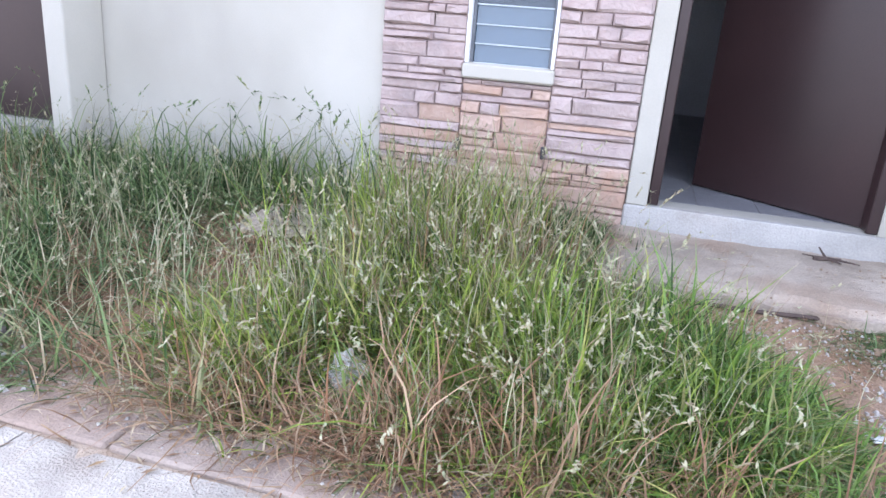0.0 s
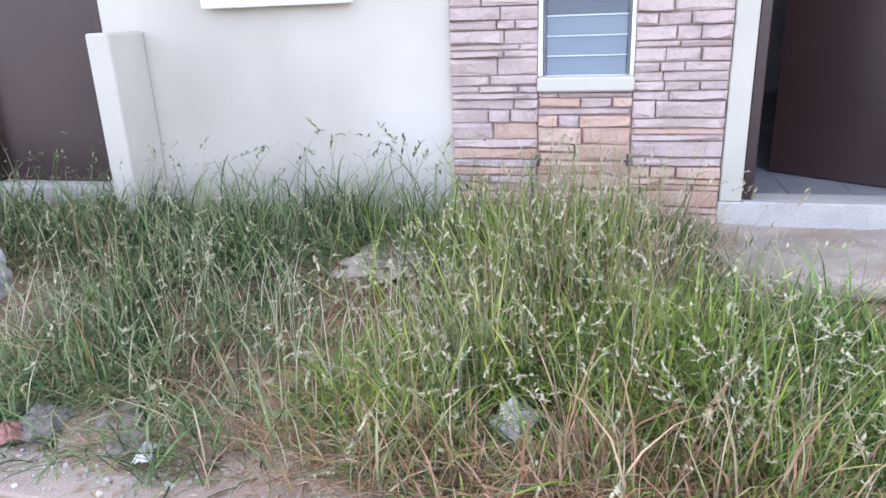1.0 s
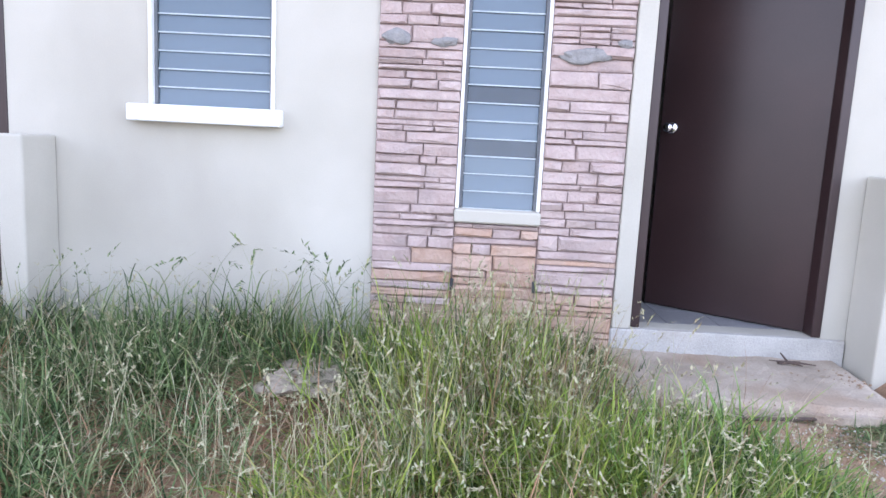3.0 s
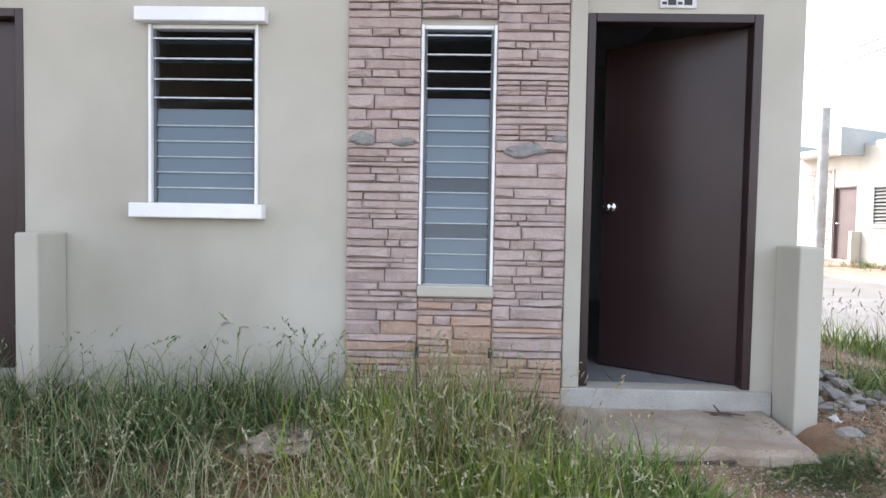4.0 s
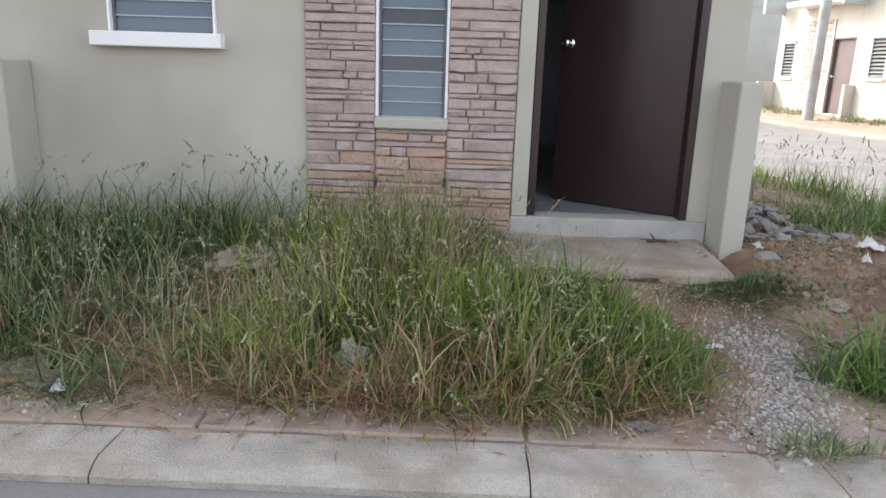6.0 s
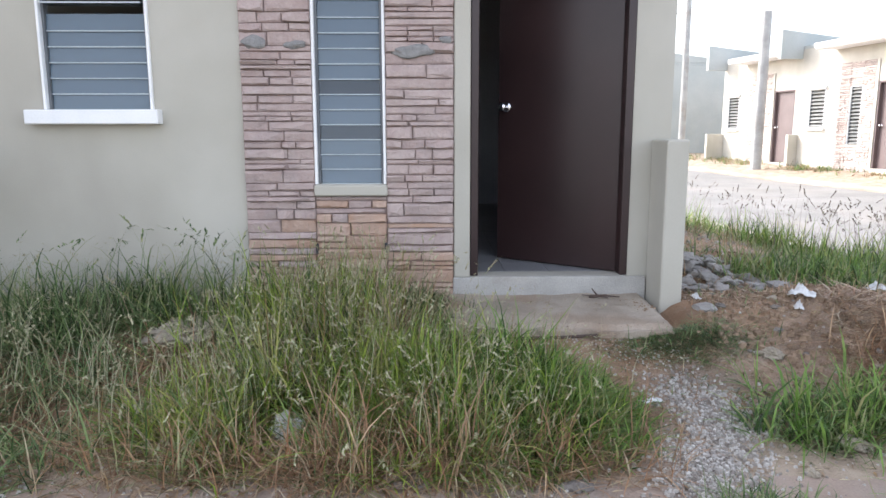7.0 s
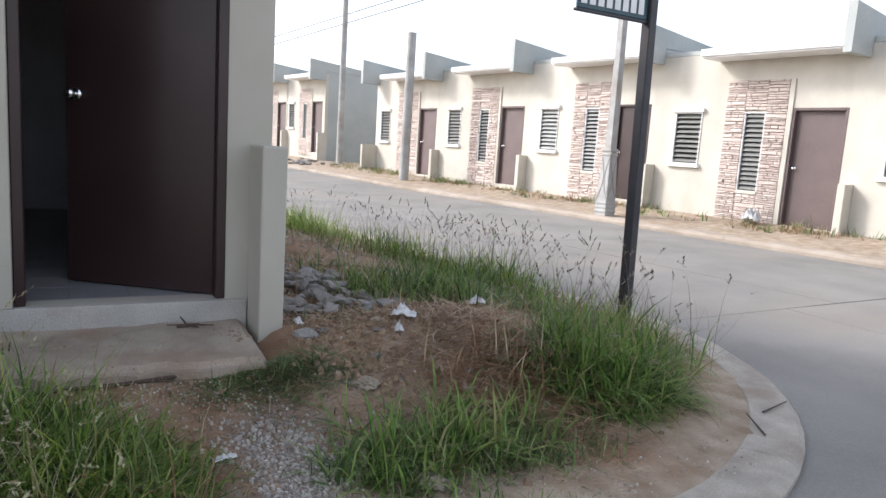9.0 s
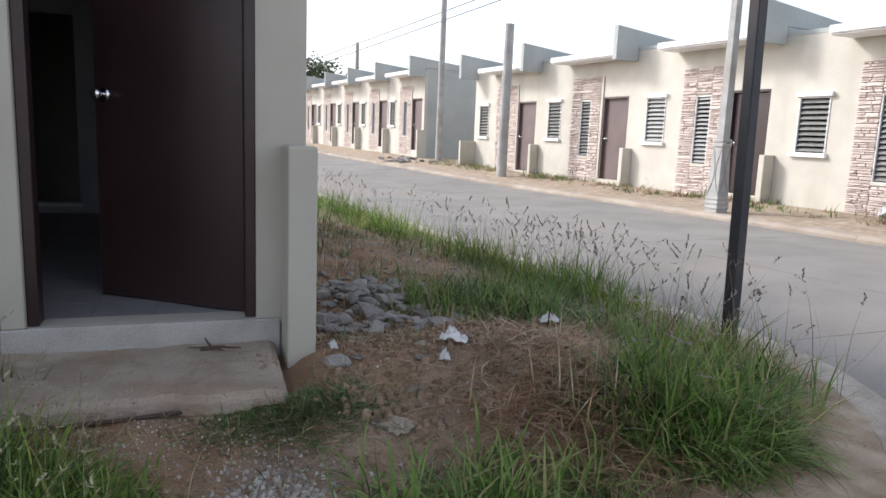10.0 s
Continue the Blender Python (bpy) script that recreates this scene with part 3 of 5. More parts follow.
def house(name, m, label, far=False, plaster=None, door_open=0.0, door_mat=None, stones="joined", glass=None, floor_drop=0.5, shaded_side=False, seed=1, width=4.15, end=False):
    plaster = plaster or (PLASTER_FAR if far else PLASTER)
    h = empty(name, m, label, "house", "row houses along the opposite street" if far else "row houses")
    UNIT_L = UNIT_R - width
    rnd = random.Random(seed)
    up = 0.1 if far else 0.0
    top = WALL_TOP + up
    bot = -floor_drop
    D = 5.6
    front = wall_bm(UNIT_L, UNIT_R, bot, top, 0.0, 0.13, [WIN, NAR, DR])
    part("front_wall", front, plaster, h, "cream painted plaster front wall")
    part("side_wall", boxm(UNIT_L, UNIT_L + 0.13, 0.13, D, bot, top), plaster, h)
    # far houses: the right side's shade is painted in as grey
    part("side_wall", boxm(UNIT_R - 0.13, UNIT_R, 0.13, D, bot, top), GREY_RENDER_SHADE if shaded_side else plaster, h)
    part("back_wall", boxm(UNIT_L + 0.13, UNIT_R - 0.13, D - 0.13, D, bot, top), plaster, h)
    part("roof", boxm(UNIT_L, UNIT_R, -0.003, D, top, top + 0.09, 0.01), GREY_RENDER_SHADE, h, "low flat grey roof edge")
    # canopy over cladding and door, and the fin that closes it
    bm = boxm(-1.62, 1.07, -0.62, -0.002, 2.94 + up, 3.03 + up)
    box(bm, -1.62, 1.07, -0.66, -0.625, 2.97 + up, 3.10 + up, 0.004)
    part("canopy", bm, WHITE if far else plaster, h, "thin projecting concrete canopy")
    prof = [(-0.70, 2.86), (-0.70, 3.66), (2.6, 3.32), (2.6, 3.20), (-0.01, 3.20), (-0.01, 2.86)]
    for a in ((1.075, UNIT_L + 0.005) if end else (1.075,)):
        bm = bmesh.new()
        f1 = bm.faces.new([bm.verts.new((a, y, z + up)) for y, z in prof])
        f2 = bmesh.ops.extrude_face_region(bm, geom=[f1])
        for v in f2["geom"]:
            if isinstance(v, bmesh.types.BMVert):
                v.co.x = a + 0.14
        # the fin's shaded look is put into its grey colour
        part("parapet_fin", bm, GREY_RENDER_SHADE, h, "sloped parapet fin above the party wall, shade put into its grey")
    # low wing wall beside the door
    bm = boxm(1.105, 1.235, -0.29, -0.002, bot, 0.842, 0.012, 2)
    part("wing_wall", bm, plaster, h, "low cream wing wall beside the door")
    if end:
        part("wing_wall", boxm(UNIT_L + 0.005, UNIT_L + 0.135, -0.6, -0.002, bot, 0.842, 0.012, 2), plaster, h, "low cream wing wall at the end of the row")
    # plinth under the door
    bm = boxm(-0.105, 1.10, -0.035, -0.002, bot, -0.004, 0.008)
    part("threshold", bm, SILL if not far else plaster, h, "pale concrete threshold")
    # door surround strip
    bm = boxm(-0.098, -0.002, -0.03, -0.002, -0.003, 2.66, 0.005)
    part("door_surround", bm, plaster, h)
    # cladding
    lay = stone_layout(rnd)
    part("cladding_bed", boxm(PAN[0], NAR[0] - 0.001, -0.008, -0.001, PAN[2], PAN[3]), MORTAR, h)
    part("cladding_bed", boxm(NAR[0], NAR[1], -0.008, -0.001, PAN[2], NAR[2] - 0.075), MORTAR, h)
    part("cladding_bed", boxm(NAR[0], NAR[1], -0.008, -0.001, NAR[3] + 0.035, PAN[3]), MORTAR, h)
    part("cladding_bed", boxm(NAR[1] + 0.001, PAN[1], -0.008, -0.001, PAN[2], PAN[3]), MORTAR, h)
    if stones == "single":
        lay = [q for q in lay if q[2] > 2.34]
    if lay:
        var = stone_variants(12, seed)
        vs, fs = [], []
        for u, v, z0, z1 in lay:
            a, b = rnd.choice(var)
            n = len(vs)
            d = rnd.uniform(0.02, 0.04)
            vs += [((u + v) / 2 + x * (v - u - 0.008), y * d - 0.006, (z0 + z1) / 2 + z * (z1 - z0 - 0.008)) for x, y, z in a]
            fs += [[n + i for i in f] for f in b]
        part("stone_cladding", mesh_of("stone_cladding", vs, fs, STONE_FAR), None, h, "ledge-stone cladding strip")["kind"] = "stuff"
    # windows
    sp = [(0.0995, -rnd.uniform(40, 52), glass or GLASS_PALE)] * 10
    np_ = [(0.0915, -rnd.uniform(42, 55), glass or GLASS_PALE)] * 16
    if not far:
        sp = [(0.0905, -rnd.uniform(4, 9), GLASS) for _ in range(6)] + [(0.112, -rnd.uniform(82, 92), GLASS) for _ in range(4)]
        np_ = [(0.089, -rnd.uniform(4, 9), GLASS_CLEAR if k in (3, 6) else GLASS) for k in range(12)] + [(0.1, -rnd.uniform(80, 90), GLASS) for _ in range(4)]
    window_unit(h, WIN, "window", sp, (-2.612, -1.836, -0.08, 0.05, 0.936, 1.02), (-2.58, -1.825, -0.075, 0.0, 2.055, 2.135), glass, far)
    window_unit(h, NAR, "narrow_window", np_, None, None, glass, far)
    part("narrow_sill", boxm(NAR[0] - 0.004, NAR[1] + 0.006, -0.045, 0.05, NAR[2] - 0.07, NAR[2] - 0.003, 0.008), plaster, h, "plain plaster sill")
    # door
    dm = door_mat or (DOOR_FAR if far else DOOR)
    bm = bmesh.new()
    box(bm, 0.002, 0.05, -0.006, 0.10, 0.002, 2.136, 0.004)
    box(bm, 0.935, 0.983, -0.006, 0.10, 0.002, 2.136, 0.004)
    box(bm, 0.051, 0.934, -0.006, 0.10, 2.088, 2.136, 0.004)
    part("door_frame", bm, dm, h, "dark brown steel door frame")
    leaf = new("door", fin(boxm(-0.882, 0.0, 0.0, 0.042, 0.006, 2.084, 0.003), "door", dm))
    leaf.parent = h
    leaf["label"] = "plain brown steel door leaf, " + ("standing ajar inward" if door_open else "closed")
    leaf.matrix_local = pose(0.934, 0.085, 0.0, 0, 0, -door_open)
    bm = bmesh.new()
    tube(bm, (-0.815, -0.012, 1.052), (-0.815, 0.0, 1.052), 0.032, 0.036, 14)
    tube(bm, (-0.815, -0.045, 1.052), (-0.815, -0.012, 1.052), 0.013, 0.013, 10)
    bmesh.ops.create_uvsphere(bm, u_segments=14, v_segments=8, radius=0.029, matrix=Matrix.Translation((-0.815, -0.062, 1.052)) @ Matrix.Diagonal((1, 0.75, 1, 1)))
    part("door_knob", bm, CHROME, leaf, "round chrome knob", smooth=True)
    if not far:
        for zz in (0.25, 1.05, 1.85):
            bm = bmesh.new()
            tube(bm, (0.004, 0.012, zz - 0.05), (0.004, 0.012, zz + 0.05), 0.008, 0.008, 8)
            part("hinge", bm, dm, leaf)
    return h


main = house("house", Matrix(), "cream row house with pink stone cladding and its brown door ajar", door_open=37.0, width=4.25, stones="single", floor_drop=0.5, seed=3)
left = house("house", pose(-4.25, 0, 0), "adjoining cream row house with a closed brown door", stones="joined", floor_drop=0.5, seed=8, width=4.25)

# single stones of the near cladding
rs = random.Random(21)
variants = []
for vs, fs in stone_variants(24, 5):
    variants.append((mesh_of("stone", vs, fs, STONE_PINK), mesh_of("stone", vs, fs, STONE_TAN)))
for u, v, z0, z1 in stone_layout(random.Random(3)):
    if z1 < -0.15 or z0 > 2.34:
        continue
    tan = (z0 + z1) / 2 + rs.triangular(-0.36, 0.36) < (0.34 if u > -0.95 else 0.16)
    ob = new("stone", rs.choice(variants)[1 if tan else 0])
    ob.parent = main
    ob.matrix_local = Matrix.Translation(((u + v) / 2, -0.007, (z0 + z1) / 2)) @ Matrix.Diagonal((v - u - 0.004, rs.uniform(0.012, 0.034), z1 - z0 - 0.0035, 1))

# cement smears left on the cladding
for cx, cz, w, hh in ((-0.345, 1.36, 0.25, 0.085), (-1.275, 1.405, 0.13, 0.07), (-1.03, 1.395, 0.12, 0.05), (-0.15, 1.42, 0.07, 0.05)):
    bm = bmesh.new()
    bmesh.ops.create_icosphere(bm, subdivisions=3, radius=0.5)
    for vv in bm.verts:
        n = noise.noise(vv.co * 2.6 + Vector((cx * 9, 3, cz)))
        vv.co *= 1 + 0.45 * n
    bmesh.ops.transform(bm, matrix=Matrix.Translation((cx, -0.030, cz)) @ Matrix.Diagonal((w, 0.03, hh, 1)), verts=bm.verts)
    part("cement_smear", bm, CEMENT, main, "rough grey cement smear on the stones", smooth=True)
# weep holes
for wx, wz in ((-0.516, 0.188), (-0.937, 0.182)):
    part("weep_hole", boxm(wx - 0.009, wx + 0.009, -0.042, -0.02, wz - 0.03, wz + 0.03, 0.004), SEAL, main)
# number plate above the door, its writing as bars
plate = new("number_plate", fin(boxm(0.40, 0.605, -0.012, -0.002, 2.165, 2.265, 0.004), "number_plate", PLASTIC))
tagged(plate, "small white plate with dark bars above the door", "plate")
for a, b, c, d in ((0.455, 0.55, 2.245, 2.255), (0.412, 0.438, 2.185, 2.20), (0.445, 0.49, 2.182, 2.225), (0.50, 0.525, 2.185, 2.20), (0.535, 0.58, 2.182, 2.225)):
    part("bar", boxm(a, b, -0.014, -0.0125, c, d), SEAL, plate)

# inside of the near house
floor = new("floor", fin(boxm(UNIT_L + 0.13, UNIT_R - 0.13, 0.132, 5.46, -0.2, -0.006), "floor", SILL))
tagged(floor, "grey tiled floor inside the house", "floor", kind="structure")
tm = mesh_of("tile", *(lambda b: ([tuple(v.co) for v in b.verts], [[v.index for v in f.verts] for f in b.faces]))((lambda b: (b.verts.index_update(), b)[1])(boxm(0.002, 0.298, 0.002, 0.298, -0.005, 0.0, 0.0015))), TILE)
for i in range(14):
    for j in range(14):
        t = new("tile", tm)
        t.parent = floor
        t.location = (UNIT_L + 0.13 + 0.285 * i, 0.135 + 0.3 * j, -0.001)
        t.scale = (0.95, 1, 1)
sillin = new("door_sill", fin(boxm(0.003, 0.977, -0.034, 0.131, -0.15, -0.001, 0.004), "door_sill", SILL))
tagged(sillin, "pale worn concrete door sill", "door sill", kind="structure")
inner = new("wall_inner", fin(wall_bm(UNIT_L + 0.131, UNIT_R - 0.131, -0.006, 2.8, 4.4, 4.5, [(-0.82, -0.415, 0.10, 1.92)]), "wall_inner", INNER))
tagged(inner, "plain unlit inner partition wall with a dark opening", "wall", kind="structure")
tr = new("trim", fin(boxm(-0.84, -0.395, 4.36, 4.43, 0.06, 0.095, 0.004), "trim", WHITE))
tagged(tr, "thin pale ledge under the dark opening", "trim", kind="structure")
ceil = new("ceiling", fin(boxm(UNIT_L + 0.131, UNIT_R - 0.131, 0.131, 5.46, 2.8, 2.86), "ceiling", INNER))
tagged(ceil, "plain inner ceiling", "ceiling", kind="structure")

# porch slab: worn top, broken uneven front edge
nxp, nyp = 48, 20
pv, pf = [], []
for jy in range(nyp + 1):
    for ix in range(nxp + 1):
        u, w = ix / nxp, jy / nyp
        x = -0.17 + 1.235 * u
        front = -0.64 - 0.05 * u + 0.06 * noise.noise(Vector((x * 3.1, 1.7, 0))) + 0.035 * noise.noise(Vector((x * 9, 4, 0))) + 0.015 * noise.noise(Vector((x * 27, 8, 0)))
        y = front + (-0.036 - front) * w
        z = -0.112 - 0.03 * (1 - w) + 0.012 * noise.noise(Vector((x * 5, y * 5, 2))) + 0.006 * noise.noise(Vector((x * 19, y * 19, 5)))
        if w < 0.06:
            z -= 0.02 + 0.015 * noise.noise(Vector((x * 8, 0, 9)))
        if u < 0.03 or u > 0.985:
            z -= 0.015
        pv.append((x, y, z))
for jy in range(nyp):
    for ix in range(nxp):
        a = jy * (nxp + 1) + ix
        pf.append([a, a + 1, a + nxp + 2, a + nxp + 1])
edge_ring = [ix for ix in range(nxp + 1)] + [jy * (nxp + 1) + nxp for jy in range(1, nyp + 1)] + [nyp * (nxp + 1) + ix for ix in range(nxp - 1, -1, -1)] + [jy * (nxp + 1) for jy in range(nyp - 1, 0, -1)]
base = len(pv)
pv += [(pv[k][0], pv[k][1], -0.38) for k in edge_ring]
m = len(edge_ring)
pf += [[edge_ring[(k + 1) % m], edge_ring[k], base + k, base + (k + 1) % m] for k in range(m)]
porch = new("porch_slab", mesh_of("porch_slab", pv, pf, CONCRETE))
tagged(porch, "rough stained concrete slab before the door", "slab", kind="structure")

# far row, then a second row beyond a gap


def far_m(s, z):
    """Pose of a far house whose door's right foot is s metres up the street."""
    p = FAR0 + ST * s
    return Matrix.Translation((p.x, p.y, z)) @ Matrix.Rotation(math.atan2(-ST.y, -ST.x), 4, "Z") @ Matrix.Translation((-0.98, 0, 0))


far_s = [(-4.177, -0.17), (0.0, -0.16), (4.177, -0.06), (8.354, -0.065), (12.53, -0.09)]
for i in range(6):
    far_s.append((20.97 + 3.9 * i, 0.25 + 0.02 * i))
GLASS_VAR = [GLASS_PALE, GLASS_PALE, ALU_PALE, GLASS_PALE, GLASS_PALE]
proto = None
for i, (s, z) in enumerate(far_s):
    mm = far_m(s, z)
    if i < 5:
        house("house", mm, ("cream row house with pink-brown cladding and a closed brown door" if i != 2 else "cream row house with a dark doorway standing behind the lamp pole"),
              far=True, glass=GLASS_VAR[i], floor_drop=0.6, shaded_side=True, seed=30 + i, width=far_s[i + 1][0] - s if i < 4 else 4.1, door_mat=DOOR if i in (2,) else None, end=i == 4)
    else:
        if proto is None:
            proto = house("house", mm, "distant cream row house with cladding strip and dark door", far=True, glass=GLASS_PALE, floor_drop=0.7, shaded_side=True, seed=50, width=4.1, door_mat=DOOR_FAR)
        else:
            copy_thing(proto, mm)

# ---- street furniture ----


def lamp_pole(x, y, z0, h, rot, label, slim=1.0):
    p = empty("street_pole", pose(x, y, z0, 0, 0, rot) @ Matrix.Diagonal((slim, slim, 1, 1)), label, "pole", "ornamental concrete poles")
    bm = bmesh.new()
    # tapered square pedestal
    for za, zb, ha, hb in ((0.0, 0.30, 0.19, 0.187), (0.30, 1.22, 0.18, 0.135)):
        r = bmesh.ops.create_cube(bm, size=1, matrix=Matrix.Translation((0, 0, (za + zb) / 2)) @ Matrix.Diagonal((2 * ha, 2 * ha, zb - za, 1)))
        for v in r["verts"]:
            if v.co.z > (za + zb) / 2:
                v.co.x *= hb / ha
                v.co.y *= hb / ha
    part("pedestal", bm, POLE, p)
    for k, zz in enumerate((0.10, 0.18, 0.26)):
        bm = bmesh.new()
        ring(bm, (0, 0), 0.212 - 0.006 * k, zz - 0.03, zz + 0.03, 0.022)
        part("base_ring", bm, POLE, p)
    for zz in (1.20, 1.28):
        bm = bmesh.new()
        ring(bm, (0, 0), 0.162, zz - 0.036, zz + 0.036, 0.03)
        part("collar_ring", bm, POLE, p)
    # raised curved ribs on each face of the pedestal
    for q in range(4):
        bm = bmesh.new()
        for s in (-1, 1):
            last = None
            for i in range(9):
                u = i / 8
                zz = 0.34 + 0.80 * u
                half = 0.178 - 0.041 * u
                xx = s * (half - 0.01) * (1 - 1.6 * math.sin(u * math.pi) ** 1.0 * 0.55)
                pt = (xx, -half - 0.002, zz)
                if last:
                    tube(bm, last, pt, 0.011, 0.011, 6)
                last = pt
        bmesh.ops.transform(bm, matrix=Matrix.Rotation(q * math.pi / 2, 4, "Z"), verts=bm.verts)
        part("rib", bm, CEMENT, p)
    bm = bmesh.new()
    r = bmesh.ops.create_cube(bm, size=1, matrix=Matrix.Translation((0, 0, (1.3 + h) / 2)) @ Matrix.Diagonal((0.23, 0.23, h - 1.3, 1)))
    for v in r["verts"]:
        if v.co.z > 2:
            v.co.x *= 0.62
            v.co.y *= 0.62
    bmesh.ops.bevel(bm, geom=bm.edges[:], offset=0.012, segments=1, affect="EDGES")
    part("shaft", bm, POLE, p, "tapered square concrete shaft")
    return p


lamp_pole(-3.41, -1.12, -0.36, 6.6, 0, "ornamental grey concrete pole with ringed base in the grass", 0.9)
lamp_pole(9.5, 6.85, -0.27, 6.4, 7.2, "ornamental pale concrete pole with ringed base on the verge", 0.72)


def plain_pole(x, y, z0, h, r0, r1, mt, label, square=False, lean=0.0):
    p = empty("utility_pole", pose(x, y, z0, 0, lean, 0), label, "pole")
    bm = bmesh.new()
    tube(bm, (0, 0, 0), (0, 0, h), r0, r1, 4 if square else 14)
    part("shaft", bm, mt, p)
    return p


plain_pole(9.05, 15.5, -0.30, 4.4, 0.15, 0.13, POLE, "short weathered grey post at the road edge", lean=0.4)
plain_pole(9.5, 22.7, -0.28, 10.5, 0.13, 0.09, POLE, "tall slim pale utility pole beside the road")
plain_pole(9.2, 37.0, -0.1, 6.0, 0.12, 0.10, WOOD, "distant dark grey post at the road edge")

# street sign: black square post with a board
sign = empty("street_sign", pose(3.9, 0.03, -0.42, 0, -1.5, 8), "black square steel post with a dark teal street name board", "street sign")
part("post", boxm(-0.038, 0.038, -0.038, 0.038, 0.0, 2.75, 0.006), BLACK, sign, "black painted steel post with rust specks")
board = part("name_board", boxm(-0.72, -0.04, -0.012, 0.012, 2.27, 2.50, 0.004), SIGNGREEN, sign, "dark teal board with a row of white bars")
part("board_frame", box(boxm(-0.735, -0.04, -0.018, 0.018, 2.25, 2.268, 0.003), -0.735, -0.04, -0.018, 0.018, 2.502, 2.52, 0.003), BLACK, sign)
for i in range(8):
    part("bar", boxm(-0.70 + 0.08 * i, -0.70 + 0.08 * i + 0.055, -0.0150, -0.0125, 2.30, 2.44), WHITE, board)

# overhead cables
def cable(a, b, sag, r=0.012):
    cu = bpy.data.curves.new("cable", "CURVE")
    cu.dimensions, cu.bevel_depth, cu.bevel_resolution = "3D", r, 1
    sp = cu.splines.new("POLY")
    sp.points.add(24)
    for i in range(25):
        u = i / 24
        p = Vector(a).lerp(Vector(b), u)
        sp.points[i].co = (p.x, p.y, p.z - sag * 4 * u * (1 - u), 1)
    cu.materials.append(WIRE)
    ob = new("overhead_cable", cu)
    tagged(ob, "thin dark overhead cable against the sky", "cable", "overhead cables")
    return ob


cable((17.2, 25.5, 9.0), (0.3, 64.3, 3.0), 0.1, 0.022)
cable((17.4, 25.6, 8.6), (0.5, 64.5, 2.7), 0.1, 0.022)
cable((9.5, 22.7, 9.6), (9.5, 6.85, 6.0), 0.15)

# ---- loose stones, rubbish ----


def rock_mesh(name, seed, mt, flat=0.7, rough=0.5, sub=2):
    bm = bmesh.new()
    bmesh.ops.create_icosphere(bm, subdivisions=sub, radius=0.5)
    for v in bm.verts:
        d = v.co.normalized()
        n = noise.noise(d * 1.6 + Vector((seed * 7.1, seed, 0))) + 0.5 * noise.noise(d * 4 + Vector((seed, 2, 5)))
        v.co = d * 0.5 * (1 + rough * n)
        v.co.z *= flat
    return fin(bm, name, mt)


def on_ground(x, y):
    return float(ground_z(x, y))


rk = random.Random(12)
rock_meshes = [rock_mesh("broken_rock", i, ROCK, rk.uniform(0.45, 0.7), 0.7, 1) for i in range(7)]
n = 0
while n < 130:
    x, y = rk.gauss(1.68, 0.24), rk.gauss(0.62, 0.42)
    if x < 1.30 or x > 2.35 or y < -0.1 or y > 1.7:
        continue
    s = rk.uniform(0.05, 0.13)
    ob = new("broken_rock", rock_meshes[n % 7])
    pile = 0.13 * math.exp(-((x - 1.62) / 0.25) ** 2 - ((y - 0.65) / 0.4) ** 2)
    ob.matrix_world = pose(x, y, on_ground(x, y) + pile * rk.random() + s * 0.12, rk.uniform(-20, 20), rk.uniform(-20, 20), rk.uniform(0, 360)) @ Matrix.Diagonal((s * rk.uniform(0.9, 1.5), s, s * rk.uniform(0.8, 1.2), 1))
    tagged(ob, "grey broken rock in the rubble heap beside the house", "rock", "rubble heap beside the house")
    n += 1

for _ in range(26):
    x, y = rk.gauss(8.35, 0.45), rk.gauss(23.4, 0.8)
    s = rk.uniform(0.14, 0.34)
    ob = new("broken_rock", rock_meshes[n % 7])
    n += 1
    ob.matrix_world = pose(x, y, on_ground(x, y) + s * 0.12, rk.uniform(-20, 20), rk.uniform(-20, 20), rk.uniform(0, 360)) @ Matrix.Diagonal((s * 1.3, s, s * 0.8, 1))
    tagged(ob, "pale grey broken rock on the verge before the far gap", "rock", "rubble on the far verge")

# flat concrete lump in the grass, pale lump at the edge, broken pieces at the verge
for x, y, sx, sy, sz, mt, lab in ((-1.53, -0.60, 0.38, 0.30, 0.11, LUMP, "flat rough lump of old concrete in the grass"),
                                  (-0.845, -1.54, 0.14, 0.11, 0.18, PALE_LUMP, "pale cement lump caught in dry grass"),
                                  (-2.38, -1.74, 0.21, 0.15, 0.09, SHARD, "broken grey concrete piece at the verge"),
                                  (-2.12, -1.68, 0.18, 0.13, 0.08, SHARD, "broken grey concrete piece at the verge"),
                                  (-2.02, -1.80, 0.15, 0.11, 0.06, SHARD, "broken grey concrete piece at the verge"),
                                  (1.30, -0.48, 0.13, 0.10, 0.07, ROCK, "grey stone beside the wing wall"),
                                  (1.46, -1.66, 0.12, 0.09, 0.07, LUMP, "small tan stone at the kerb"),
                                  (1.18, -1.86, 0.05, 0.04, 0.04, LUMP, "small tan stone at the kerb"),
                                  (1.45, -0.95, 0.10, 0.09, 0.07, LUMP, "small tan stone on bare soil"),
                                  (-0.35, -1.86, 0.19, 0.12, 0.05, SHARD, "flat grey stone chip at the foot of the grass"),
                                  (0.28, -1.92, 0.12, 0.09, 0.05, SHARD, "flat grey stone chip at the foot of the grass")):
    ob = new("concrete_lump", rock_mesh("concrete_lump", x * 3 + y, mt, 0.6, 0.35 if mt is ROCK else 0.6, 2 if mt is ROCK else 3 if mt is SHARD else 4))
    ob.matrix_world = pose(x, y, on_ground(x, y) + sz * 0.12, 0, 0, x * 100) @ Matrix.Diagonal((sx, sy, sz * 1.4, 1))
    tagged(ob, lab, "stone")

